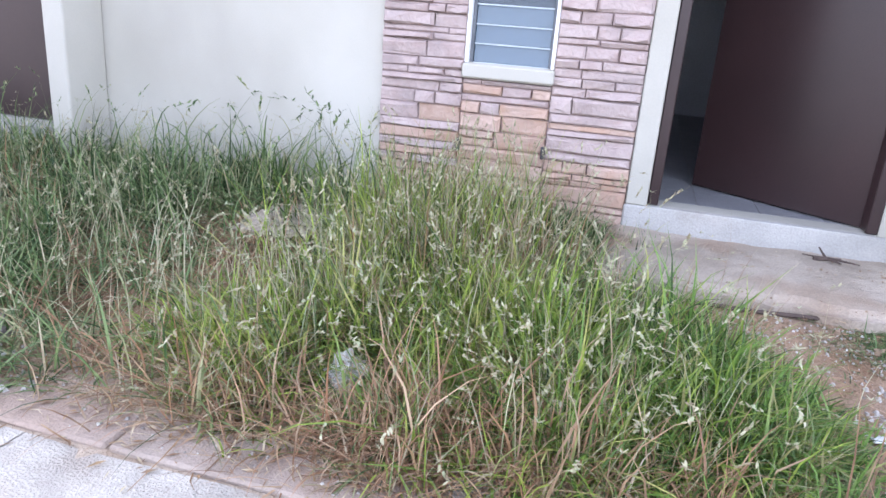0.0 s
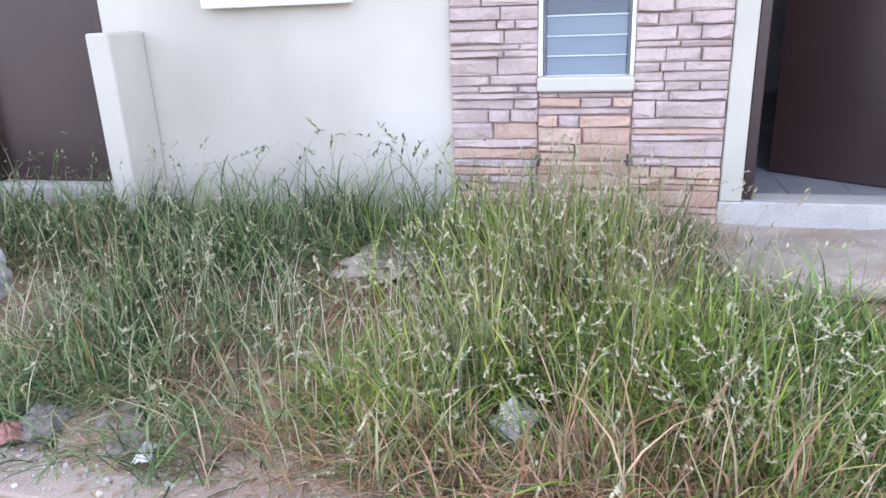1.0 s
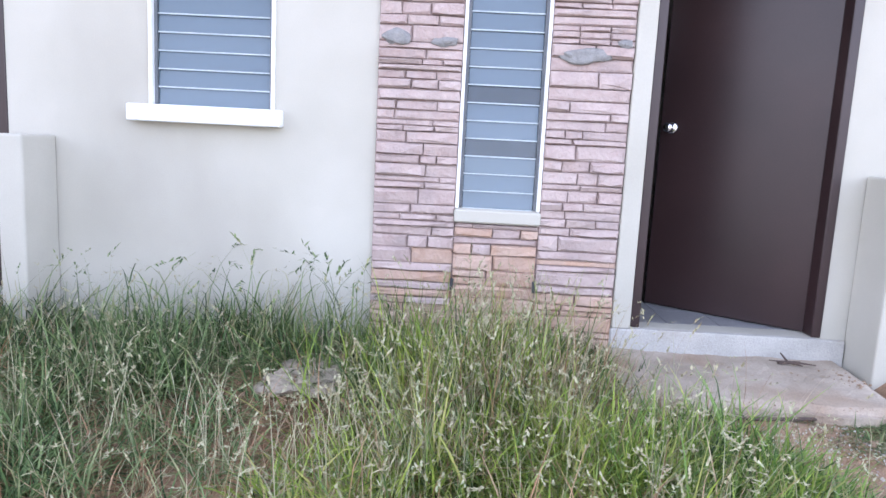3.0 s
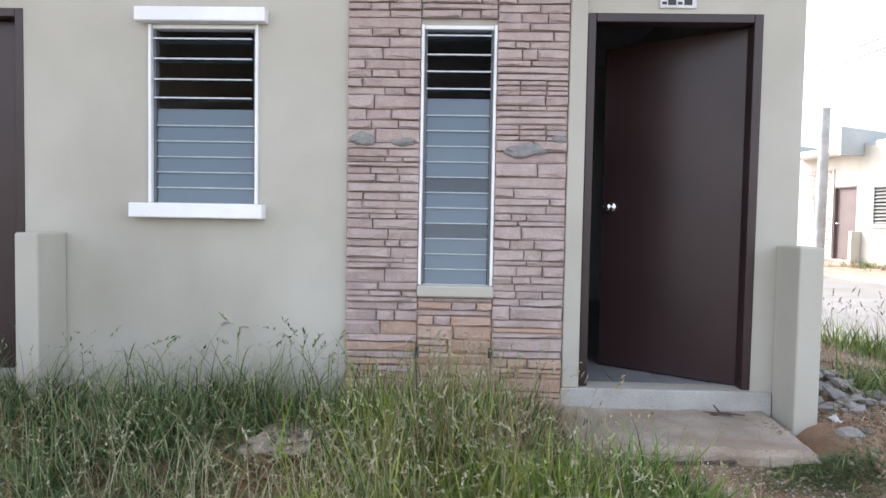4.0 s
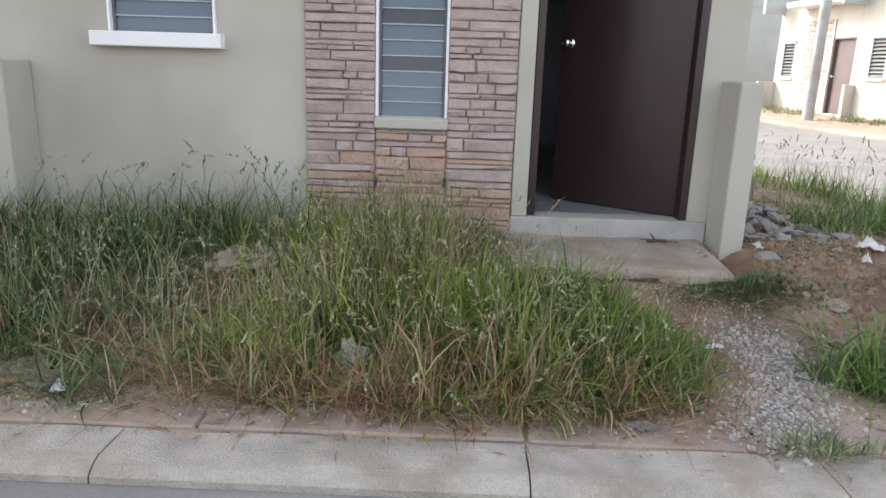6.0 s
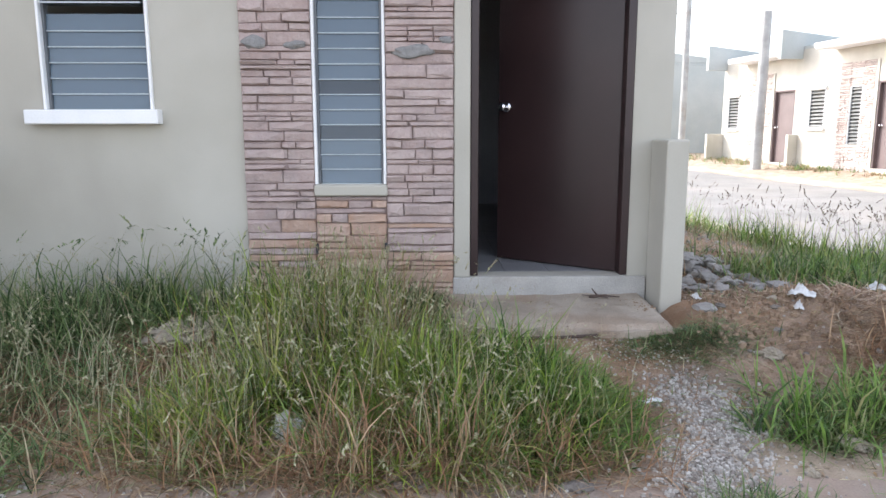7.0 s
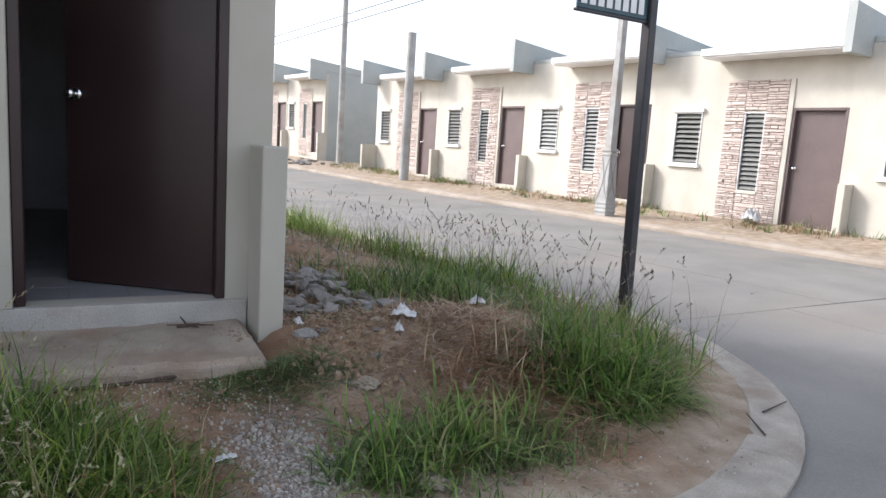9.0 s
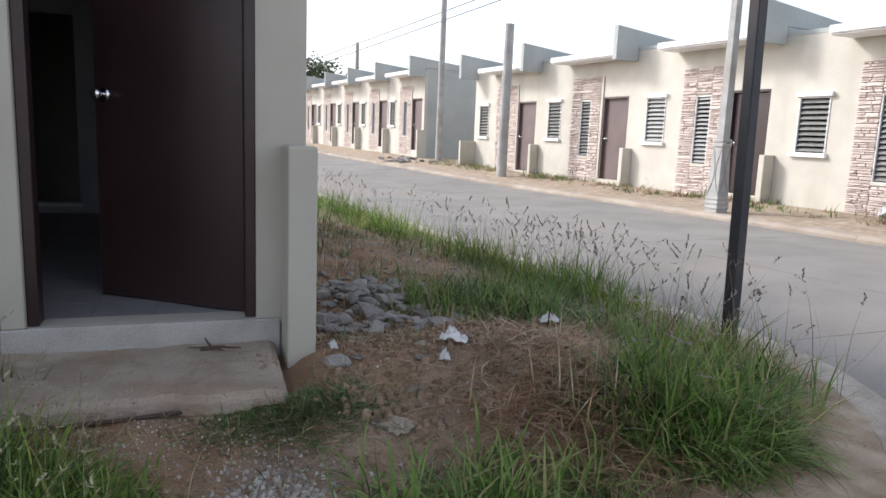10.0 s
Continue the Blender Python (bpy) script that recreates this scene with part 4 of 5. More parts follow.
# single stones strewn over the bare soil
soil_stones = [rock_mesh("stone", 30 + i, LUMP if i % 2 else SHARD, 0.6, 0.6, 2) for i in range(6)]
rst = random.Random(44)
n = 0
while n < 34:
    x, y = rst.uniform(1.15, 2.5), rst.uniform(-1.25, 0.25)
    if (x < 1.28 and y > -0.75) or kerb_in(x, y) < 0.6:
        continue
    s = rst.uniform(0.025, 0.06)
    ob = new("stone", rst.choice(soil_stones))
    ob.matrix_world = pose(x, y, on_ground(x, y) + s * 0.12, 0, 0, rst.uniform(0, 360)) @ Matrix.Diagonal((s * rst.uniform(1, 1.5), s, s * rst.uniform(0.7, 1.1), 1))
    tagged(ob, "small dusty brown stone on the bare soil", "stone", "stones on the bare soil")
    n += 1

# pale gravel: one mesh of small angular chips
gv, gf, rg = [], [], random.Random(77)



def chip(x, y, s, top=-9.0):
    z = max(on_ground(x, y), top) + s * 0.15
    if kerb_in(x, y) < 0.5:
        z = max(z, -0.383 + s * 0.15)
    n = len(gv)
    a = rg.uniform(0, 6.28)
    for k in range(4):
        r = s * rg.uniform(0.6, 1.1)
        gv.append((x + r * math.cos(a + k * 1.57), y + r * math.sin(a + k * 1.57), z - s * 0.3))
    for k in range(4):
        r = s * rg.uniform(0.35, 0.7)
        gv.append((x + r * math.cos(a + k * 1.57 + 0.3), y + r * math.sin(a + k * 1.57 + 0.3), z + s * rg.uniform(0.3, 0.7)))
    gf.extend([[n + 4, n + 5, n + 6, n + 7]] + [[n + k, n + (k + 1) % 4, n + 4 + (k + 1) % 4, n + 4 + k] for k in range(4)])


for _ in range(4600):
    t = rg.random()
    cx, cy = 0.90 + 0.14 * math.sin(t * 5), -1.1 - 0.9 * t
    chip(cx + rg.gauss(0, 0.095), cy + rg.gauss(0, 0.09), rg.choice((0.003, 0.004, 0.005, 0.007, 0.011, 0.014)))
for _ in range(900):
    chip(rg.uniform(0.0, 1.1), rg.gauss(-0.85, 0.1), rg.choice((0.002, 0.003, 0.005, 0.008)))
for _ in range(800):
    chip(rg.uniform(1.2, 3.0), rg.uniform(-1.3, 0.2), rg.choice((0.002, 0.003, 0.004, 0.006, 0.010)))
for _ in range(320):
    chip(rg.uniform(-3.0, -1.7), rg.gauss(-1.84, 0.09), rg.choice((0.004, 0.005, 0.007, 0.012)))
for _ in range(500):
    chip(rg.uniform(-3, 3), rg.uniform(-2.02, -1.7), rg.choice((0.004, 0.006, 0.008)))
for _ in range(700):
    chip(rg.uniform(1.3, 3.6), rg.uniform(0.2, 4.5), rg.choice((0.008, 0.012, 0.02, 0.03)))
for _ in range(120):
    chip(rg.gauss(0.95, 0.2), rg.uniform(-2.0, -1.1), rg.choice((0.009, 0.011, 0.015)))
gravel = new("gravel", mesh_of("gravel", gv, gf, PEBBLE))
tagged(gravel, "pale crushed gravel and chips scattered on the soil", "gravel", kind="stuff")


# crumbled soil: joined small clods
gv, gf = [], []
for _ in range(5200):
    x, y = rg.uniform(0.2, 3.6), rg.uniform(-1.7, 1.6)
    if kerb_in(x, y) > 0.55 and not (x < 1.26 and y > -0.72) and not (x < 1.5 and y < -0.85):
        chip(x, y, rg.choice((0.004, 0.006, 0.008, 0.012, 0.02)))
for _ in range(1500):
    chip(rg.uniform(-3.2, 0.4), rg.uniform(-1.75, -0.5), rg.choice((0.006, 0.01, 0.016)))
for _ in range(1500):
    x, y = rg.gauss(1.75, 0.45), rg.gauss(-0.45, 0.5)
    if x > 1.26 and kerb_in(x, y) > 0.55:
        chip(x, y, rg.choice((0.008, 0.012, 0.016, 0.024, 0.03)))
# dirt trodden onto the slab's front and swept into its corner
for _ in range(150):
    chip(rg.uniform(-0.1, 1.03), min(-0.06, rg.gauss(-0.60, 0.06)), rg.choice((0.002, 0.003, 0.004, 0.006)), -0.142)
for _ in range(70):
    chip(min(1.05, rg.gauss(1.0, 0.05)), rg.uniform(-0.42, -0.06), rg.choice((0.003, 0.004, 0.006, 0.009)), -0.122)
clods = new("soil_clods", mesh_of("soil_clods", gv, gf, CLOD))
tagged(clods, "crumbled red-brown soil clods", "soil", kind="stuff")

# crumpled plastic litter
def litter(x, y, w, d, hgt, seed, name, label, mt=PLASTIC, flat=False):
    bm = bmesh.new()
    bmesh.ops.create_grid(bm, x_segments=14, y_segments=12, size=0.5)
    for v in bm.verts:
        e = 1 - 0.35 * abs(noise.noise(Vector((v.co.x * 3, v.co.y * 3, seed * 3))))
        z = 0.8 * noise.noise(v.co * 5 + Vector((seed, 0, 0))) + 1.1 * noise.noise(v.co * 9 + Vector((0, seed, 0)))
        edge = max(0, 1 - 3.2 * v.co.length ** 2)
        v.co = Vector((v.co.x * w * e, v.co.y * d * e, hgt * (0.25 + 0.55 * edge + 0.5 * z * (0.3 + edge))))
    bmesh.ops.solidify(bm, geom=bm.faces[:], thickness=0.002)
    ob = new(name, fin(bm, name, mt, True))
    ob.matrix_world = pose(x, y, on_ground(x, y) + 0.012, 0, 0, seed * 50)
    return tagged(ob, label, "litter")


litter(1.83, -0.50, 0.15, 0.085, 0.06, 3, "plastic_wrapper", "crumpled white plastic wrapper on the bare soil")
litter(1.75, -0.63, 0.06, 0.05, 0.05, 5, "plastic_wrapper", "small white plastic scrap on the bare soil")
litter(2.62, 0.05, 0.12, 0.08, 0.05, 7, "plastic_wrapper", "pale plastic scrap in the grass")
litter(1.31, -0.31, 0.09, 0.04, 0.03, 9, "paper_scrap", "white paper scrap beside the wing wall")
litter(0.76, -1.27, 0.10, 0.03, 0.02, 11, "paper_scrap", "white scrap beside the gravel")
litter(-1.93, -1.84, 0.10, 0.06, 0.03, 13, "paper_scrap", "white scrap on the dusty edging")
litter(-2.44, -1.82, 0.14, 0.08, 0.045, 17, "rag", "faded red rag in the grass", RED)
sack = litter(11.42, 5.0, 0.5, 0.35, 0.28, 15, "sack", "crumpled white sack against the cladding of a house")

# small dark twig clump on the porch
bm = bmesh.new()
for a, b, r in (((-0.05, 0, 0.006), (0.06, 0.005, 0.012), 0.012), ((0.0, 0, 0.01), (-0.03, 0.03, 0.05), 0.007), ((0.03, 0, 0.012), (0.13, -0.02, 0.008), 0.006), ((-0.02, 0, 0.012), (-0.10, -0.01, 0.02), 0.005), ((0.01, 0, 0.01), (0.05, -0.05, 0.01), 0.006)):
    tube(bm, a, b, r, r * 0.5, 6)
twig = new("twig_scrap", fin(bm, "twig_scrap", LIZ))
twig.matrix_world = pose(0.775, -0.13, -0.113, 0, 0, 0)
tagged(twig, "small dark brown twig scrap on the porch slab", "twig")
# stick along the porch edge
bm = bmesh.new()
pts = [(-0.02, 0, 0), (0.2, -0.012, 0.004), (0.42, 0.004, 0.0), (0.62, 0.02, 0.004)]
for a, b in zip(pts[:-1], pts[1:]):
    tube(bm, a, b, 0.009, 0.008, 7)
stick = new("stick", fin(bm, "stick", LIZ))
stick.matrix_world = pose(0.05, -0.72, on_ground(0.3, -0.72) + 0.012, 0, 0, 2)
tagged(stick, "thin dark stick lying along the slab edge", "stick")
for x, y, r in ((3.3, -1.63, 55), (3.62, -1.5, 8)):
    bm = bmesh.new()
    tube(bm, (-0.13, 0, 0.0), (0.13, 0.015, 0.01), 0.006, 0.003, 6)
    st = new("stick", fin(bm, "stick", LIZ))
    st.matrix_world = pose(x, y, float(road_z(x, y)) + 0.062, 0, 0, r)
    tagged(st, "thin dry stick lying on the concrete kerb", "stick")

# fallen dry leaves and bits of straw on the edging, the porch and the soil
lv, lf, rl = [], [], random.Random(31)


def fallen(x, y, z, L, w):
    a = rl.uniform(0, 6.283)
    c, d = math.cos(a), math.sin(a)
    n = len(lv)
    for u, v, k in ((-0.5, 0, 0.0), (-0.1, -0.5, 0.35), (0.5, 0, 0.1), (-0.1, 0.5, 0.5)):
        lv.append((x + c * u * L - d * v * w, y + d * u * L + c * v * w, z + 0.002 + k * w * rl.uniform(0.2, 0.9)))
    lf.append([n, n + 1, n + 2])
    lf.append([n, n + 2, n + 3])


for _ in range(900):
    x, y = rl.uniform(-4.5, 1.5), rl.gauss(-1.9, 0.12)
    k = float(kerb_in(x, y))
    z = -0.382 if 0.274 < k < 0.70 and x < 1.0 else max(on_ground(x, y), -0.393 if k < 0.274 else -9)
    fallen(x, y, z, rl.uniform(0.012, 0.06), rl.uniform(0.003, 0.014))
for _ in range(60):
    fallen(rl.uniform(-0.1, 1.0), rl.uniform(-0.42, -0.06), -0.118, rl.uniform(0.012, 0.04), rl.uniform(0.003, 0.01))
for _ in range(900):
    x, y = rl.uniform(0.0, 3.6), rl.uniform(-1.5, 1.2)
    if not (x < 1.26 and y > -0.72) and kerb_in(x, y) > 0.3:
        fallen(x, y, on_ground(x, y) + 0.004, rl.uniform(0.02, 0.09), rl.uniform(0.002, 0.01))
leaves = new("fallen_leaves", mesh_of("fallen_leaves", lv, lf, GRASS_DRY))
tagged(leaves, "fallen dry leaves and straw bits on the ground", "leaves", kind="stuff")

# ---- grass ----
GR = np.random.RandomState(5)


class Blades:
    """Collects curved tapering blades as one mesh."""

    def __init__(self):
        self.v, self.f, self.n = [], [], 0

    def add(self, x, y, z, h, az, lean, curl, w, seg=4):
        """Arrays of bases, lengths, headings, lean and curl (radians), widths."""
        n = len(x)
        dx, dy = np.cos(az), np.sin(az)
        px, py = -dy, dx
        heading, twist = np.array(az, float), GR.normal(0, 0.22, n)
        cx, cy, cz = x.copy(), y.copy(), z.copy()
        ang = lean.copy()
        rows = []
        for s in range(seg + 1):
            u = s / seg
            tip = np.stack([cx, cy, cz], 1)
            ww = w * (0.75 + 0.5 * u if u < 0.4 else (1 - u) / 0.6 * 0.95 + 0.03) * 0.5
            rows.append(np.stack([cx - px * ww, cy - py * ww, cz], 1))
            rows.append(np.stack([cx + px * ww, cy + py * ww, cz], 1))
            st = h / seg
            heading = heading + twist
            dx, dy = np.cos(heading), np.sin(heading)
            cx = cx + dx * np.sin(ang) * st
            cy = cy + dy * np.sin(ang) * st
            cz = cz + np.cos(ang) * st
            ang = ang + curl / seg * (0.5 + u)
        V = np.stack(rows, 1).reshape(-1, 3)
        m = 2 * (seg + 1)
        base = (np.arange(n) * m)[:, None] + self.n
        F = np.concatenate([base + np.array([2 * s, 2 * s + 1, 2 * s + 3, 2 * s + 2]) for s in range(seg)], 0)
        self.v.append(V)
        self.f.append(F)
        self.n += len(V)
        return tip, ang

    def mesh(self, name, material):
        v, f = np.concatenate(self.v), np.concatenate(self.f)
        me = bpy.data.meshes.new(name)
        me.vertices.add(len(v))
        me.vertices.foreach_set("co", v.ravel().astype(np.float32))
        me.loops.add(f.size)
        me.loops.foreach_set("vertex_index", f.ravel().astype(np.int32))
        me.polygons.add(len(f))
        me.polygons.foreach_set("loop_start", np.arange(0, f.size, 4, dtype=np.int32))
        me.polygons.foreach_set("loop_total", np.full(len(f), 4, dtype=np.int32))
        me.materials.append(material)
        me.update(calc_edges=True)
        me.validate()
        return me


def scatter(n, x0, x1, y0, y1, dens, tuft=12, spread=0.04):
    """n places in a box, kept with chance dens(x, y), gathered in tufts; the third column is the heading out of the tuft's middle."""
    out = []
    tot = 0
    while tot < n:
        k = max(200, (n - tot) // 6)
        cx, cy = GR.uniform(x0, x1, k), GR.uniform(y0, y1, k)
        keep = GR.rand(k) < dens(cx, cy)
        cx, cy = cx[keep], cy[keep]
        ox, oy = GR.normal(0, spread, len(cx) * tuft), GR.normal(0, spread, len(cx) * tuft)
        drift = np.repeat(GR.uniform(0, 6.283, len(cx)), tuft) + GR.normal(0, 0.3, len(cx) * tuft)
        px, py = np.repeat(cx, tuft) + ox, np.repeat(cy, tuft) + oy
        az = np.arctan2(oy + 1.2 * spread * np.sin(drift), ox + 1.2 * spread * np.cos(drift)) + GR.normal(0, 0.7, len(px))
        ok = ((py < -0.045) | (px > 1.24)) & (((px + 0.845) / 0.10) ** 2 + ((py + 1.60) / 0.17) ** 2 > 1) & (((px + 2.22) / 0.2) ** 2 + ((py + 1.72) / 0.09) ** 2 > 1)
        out.append(np.stack([px[ok], py[ok], az[ok]], 1))
        tot += int(ok.sum())
        if len(out) > 400:
            break
    return np.concatenate(out)[:n]


def grow(bl, pts, hmin, hmax, w=0.006, lean=0.45, curl=0.9, hf=None, sink=0.01, lying=0.35):
    x, y = pts[:, 0], pts[:, 1]
    n = len(x)
    z = ground_z(x, y) - sink
    h = GR.uniform(hmin, hmax, n) * (0.7 + 0.6 * GR.rand(n))
    if hf is not None:
        h = h * hf(x, y)
    bl.add(x, y, z, h, pts[:, 2], np.where(GR.rand(n) < lying, GR.uniform(0.8 if lying < 0.9 else 1.15, 1.5, n), np.abs(GR.normal(0.15, lean, n))), GR.uniform(0.1, 1.0, n) * curl, w * GR.uniform(0.55, 1.5, n))


def heads(bl, pts, hmin, hmax, length, lean=0.3, curl=0.5, thick=0.0075, spikes=7, hf=None, stem=0.0042):
    """Thin stems that carry a drooping seed head of small scales."""
    x, y = pts[:, 0], pts[:, 1]
    n = len(x)
    z = ground_z(x, y) - 0.01
    h = GR.uniform(hmin, hmax, n)
    if hf is not None:
        h = h * hf(x, y)
    az = GR.uniform(0, 6.283, n)
    tip, ang = bl.add(x, y, z, h, az, np.abs(GR.normal(0, lean, n)), GR.uniform(0.1, curl, n), np.full(n, stem))
    # undo the last half step so that the head meets the stem
    L = length * GR.uniform(0.7, 1.3, n)
    for s in range(spikes):
        u = s / spikes
        bx = tip[:, 0] + np.cos(az) * np.sin(ang) * L * (u - 0.25)
        by = tip[:, 1] + np.sin(az) * np.sin(ang) * L * (u - 0.25)
        bz = tip[:, 2] + np.cos(ang) * L * (u - 0.25)
        bl.add(bx, by, bz, L * 0.26, az + GR.normal(0, 1.1, n), ang + GR.normal(0, 0.3, n), np.full(n, 0.3), thick * GR.uniform(0.7, 1.2, n) * (1 - 0.5 * abs(u - 0.4)), 2)


def stars(bl, pts, hmin, hmax, finger=0.021):
    """Thin stems that end in four or five pale spread fingers."""
    x, y = pts[:, 0], pts[:, 1]
    n = len(x)
    tip, ang = bl.add(x, y, ground_z(x, y) - 0.01, GR.uniform(hmin, hmax, n), pts[:, 2], np.abs(GR.normal(0, 0.5, n)), GR.uniform(0.1, 0.9, n), np.full(n, 0.0036))
    a0 = GR.uniform(0, 6.283, n)
    for k in range(5):
        bl.add(tip[:, 0], tip[:, 1], tip[:, 2], finger * GR.uniform(0.7, 1.3, n), a0 + k * 1.257 + GR.normal(0, 0.2, n), GR.uniform(0.9, 1.5, n), np.full(n, 0.5), np.full(n, 0.0042), 2)


def ell(x, y, cx, cy, rx, ry):
    return ((x - cx) / rx) ** 2 + ((y - cy) / ry) ** 2


def lump_field(x, y, s=3.0, seed=0.0):
    return np.clip(0.5 + 0.5 * bump2(x, y, s, seed), 0.05, 1)


def open_spot(x, y):
    """Thin places in the big clump: round the pale lump and before it, and a brown hollow."""
    return np.clip(1 - 1.3 * np.exp(-ell(x, y, -0.845, -1.63, 0.15, 0.17)) - 0.75 * np.exp(-ell(x, y, -0.45, -1.58, 0.22, 0.16)) - 0.5 * np.exp(-ell(x, y, -1.02, -1.05, 0.2, 0.14)), 0, 1)


def big(x, y):
    return open_spot(x, y) * np.clip(1.35 - ell(x, y, -0.42, -1.38, 1.03, 0.5), 0, 1) * np.where((x > -0.1) & (y > -0.9), 0.15, 1)


def rightc(x, y):
    return np.clip(1.4 - ell(x, y, 2.78, -1.06, 0.45, 0.33), 0, 1)


def bare(x, y):
    """Where soil shows in the front yard: round the flat lump, at the broken pieces, on the path."""
    b = 1.4 * np.exp(-ell(x, y, -1.6, -0.8, 0.36, 0.2) ** 2) + np.exp(-ell(x, y, -2.2, -1.75, 0.34, 0.17)) * 0.8 + 0.75 * np.exp(-ell(x, y, -3.4, -1.05, 0.3, 0.3))
    return np.clip(1 - 1.15 * b, 0, 1) * np.where(x > 0.0, smooth(0.1, -0.12, x - 0.0 - np.where(y < -0.75, 0.75, 0.0)), 1.0)


dark, bright, fresh, dry, seeds, dead, plumes = Blades(), Blades(), Blades(), Blades(), Blades(), Blades(), Blades()
yard_d = lambda x, y: bare(x, y) * open_spot(x, y) * (0.05 + 0.95 * lump_field(x, y, 1.6) ** 1.8) * smooth(0.35, 0.6, kerb_in(x, y)) * np.where((x > -0.25) & (y > -0.75), 0.15, 1)
backd = lambda x, y: bare(x, y) * np.where(x > -0.12, 0.1, 1) * smooth(-1.1, -0.55, y) * (0.25 + 0.75 * lump_field(x, y, 2.4, 2))
tall_h = lambda x, y: (0.55 + 0.4 * smooth(-0.9, -1.9, x)) * (0.65 + 0.5 * lump_field(x, y, 2.6, 5))
one = lambda x, y: np.ones_like(x)
# along the wall: dark, dense, leaning every way
grow(dark, scatter(11500, -5.2, -0.05, -0.95, -0.05, backd), 0.18, 0.46, 0.0078, 1.1, 2.4, tall_h, 0.01, 0.6)
grow(dark, scatter(3000, -5.2, -0.05, -0.8, -0.05, backd, 5, 0.05), 0.10, 0.22, 0.012, 1.1, 1.4, None, 0.01, 0.5)
grow(dark, scatter(8800, -5.2, -0.9, -1.88, -0.6, lambda x, y: yard_d(x, y) * np.where(x > -1.6, 0.5, 1)), 0.12, 0.36, 0.007, 1.15, 2.0, None, 0.01, 0.6)
grow(dark, scatter(700, -0.6, 0.05, -0.35, -0.05, one), 0.10, 0.2, 0.009, 0.6, 1.4)
clump = lambda x, y: big(x, y) * (0.15 + 0.85 * lump_field(x, y, 2.0, 3))
clump_h = lambda x, y: (0.42 + 0.5 * big(x, y)) * (0.72 + 0.4 * lump_field(x, y, 2.3, 7)) * (1 - 0.25 * smooth(0.1, 0.7, x))
# yellow-green patches inside the big clump, their sunlit look put into the blade colour
glow = lambda x, y: big(x, y) * np.clip(np.exp(-ell(x, y, -1.3, -1.52, 0.28, 0.24)) + np.exp(-ell(x, y, -0.52, -1.2, 0.34, 0.32)) + 0.3 * np.exp(-ell(x, y, -0.02, -1.5, 0.32, 0.25)), 0, 1)
grow(bright, scatter(8000, -1.8, 0.6, -1.95, -0.6, glow, 14, 0.05), 0.22, 0.52, 0.0085, 1.0, 2.4, clump_h, 0.01, 0.5)
grow(bright, scatter(2600, -1.7, 0.9, -1.95, -0.45, clump), 0.2, 0.5, 0.0065, 1.1, 2.2, clump_h, 0.01, 0.6)
grow(fresh, scatter(6400, -1.5, 1.0, -1.95, -0.7, lambda x, y: big(x, y) * np.exp(-ell(x, y, 0.25, -1.4, 0.62, 0.42))), 0.22, 0.5, 0.0085, 0.95, 2.4, clump_h, 0.01, 0.5)
grow(dark, scatter(6800, -1.7, 1.0, -1.98, -0.45, clump), 0.16, 0.46, 0.0068, 1.15, 2.2, clump_h, 0.01, 0.55)
# pale stalks that stand and fall across each other
grow(dry, scatter(1150, -1.6, 0.7, -1.9, -0.4, lambda x, y: clump(x, y) * smooth(0.35, -0.25, x), 5, 0.07), 0.28, 0.6, 0.0040, 0.9, 1.0, clump_h, 0.01, 0.4)
stand = lambda x, y: np.exp(-ell(x, y, -0.82, -0.72, 0.34, 0.28))
grow(bright, scatter(900, -1.5, -0.3, -1.2, -0.3, stand, 9, 0.05), 0.28, 0.54, 0.0066, 0.45, 1.3, None, 0.01, 0.15)
grow(dark, scatter(700, -1.5, -0.2, -1.2, -0.25, stand, 9, 0.05), 0.26, 0.52, 0.0065, 0.5, 1.4, None, 0.01, 0.2)
grow(dry, scatter(560, -1.1, -0.2, -1.15, -0.35, lambda x, y: np.exp(-ell(x, y, -0.7, -0.8, 0.35, 0.35)), 5, 0.06), 0.3, 0.58, 0.0048, 0.6, 0.9, None, 0.01, 0.25)
grow(dry, scatter(2300, -1.9, 0.8, -2.02, -1.35, lambda x, y: open_spot(x, y) * np.exp(-ell(x, y, -0.6, -1.74, 1.0, 0.15))), 0.08, 0.26, 0.0055, 1.0, 1.6, None, 0.01, 0.75)
# dead brown straw at the foot of the clump and in its hollows
foot = lambda x, y: np.clip(np.exp(-ell(x, y, -0.45, -1.78, 0.8, 0.11)) + 0.9 * np.exp(-ell(x, y, -0.75, -1.55, 0.3, 0.16)) + 0.6 * np.exp(-ell(x, y, -0.3, -1.68, 0.3, 0.16)) + 0.5 * np.exp(-ell(x, y, -1.02, -1.05, 0.25, 0.16)), 0, 1)
grow(dead, scatter(3000, -1.7, 0.7, -1.98, -0.85, foot), 0.10, 0.28, 0.0055, 1.0, 1.8, None, 0.0, 0.65)
grow(dead, scatter(420, -1.5, 0.6, -1.95, -1.5, foot, 5, 0.05), 0.24, 0.42, 0.0065, 0.9, 2.0, None, 0.0, 0.45)
grow(dead, scatter(900, -3.8, -1.2, -1.8, -0.5, lambda x, y: 0.5 * lump_field(x, y, 1.3, 4) ** 2, 6), 0.12, 0.32, 0.005, 1.0, 1.6, None, 0.0, 0.7)
grow(dark, scatter(1500, -3.6, -1.5, -1.95, -1.35, lambda x, y: np.exp(-ell(x, y, -2.6, -1.72, 0.9, 0.16)), 7), 0.1, 0.28, 0.0065, 1.1, 1.8, None, 0.0, 0.7)
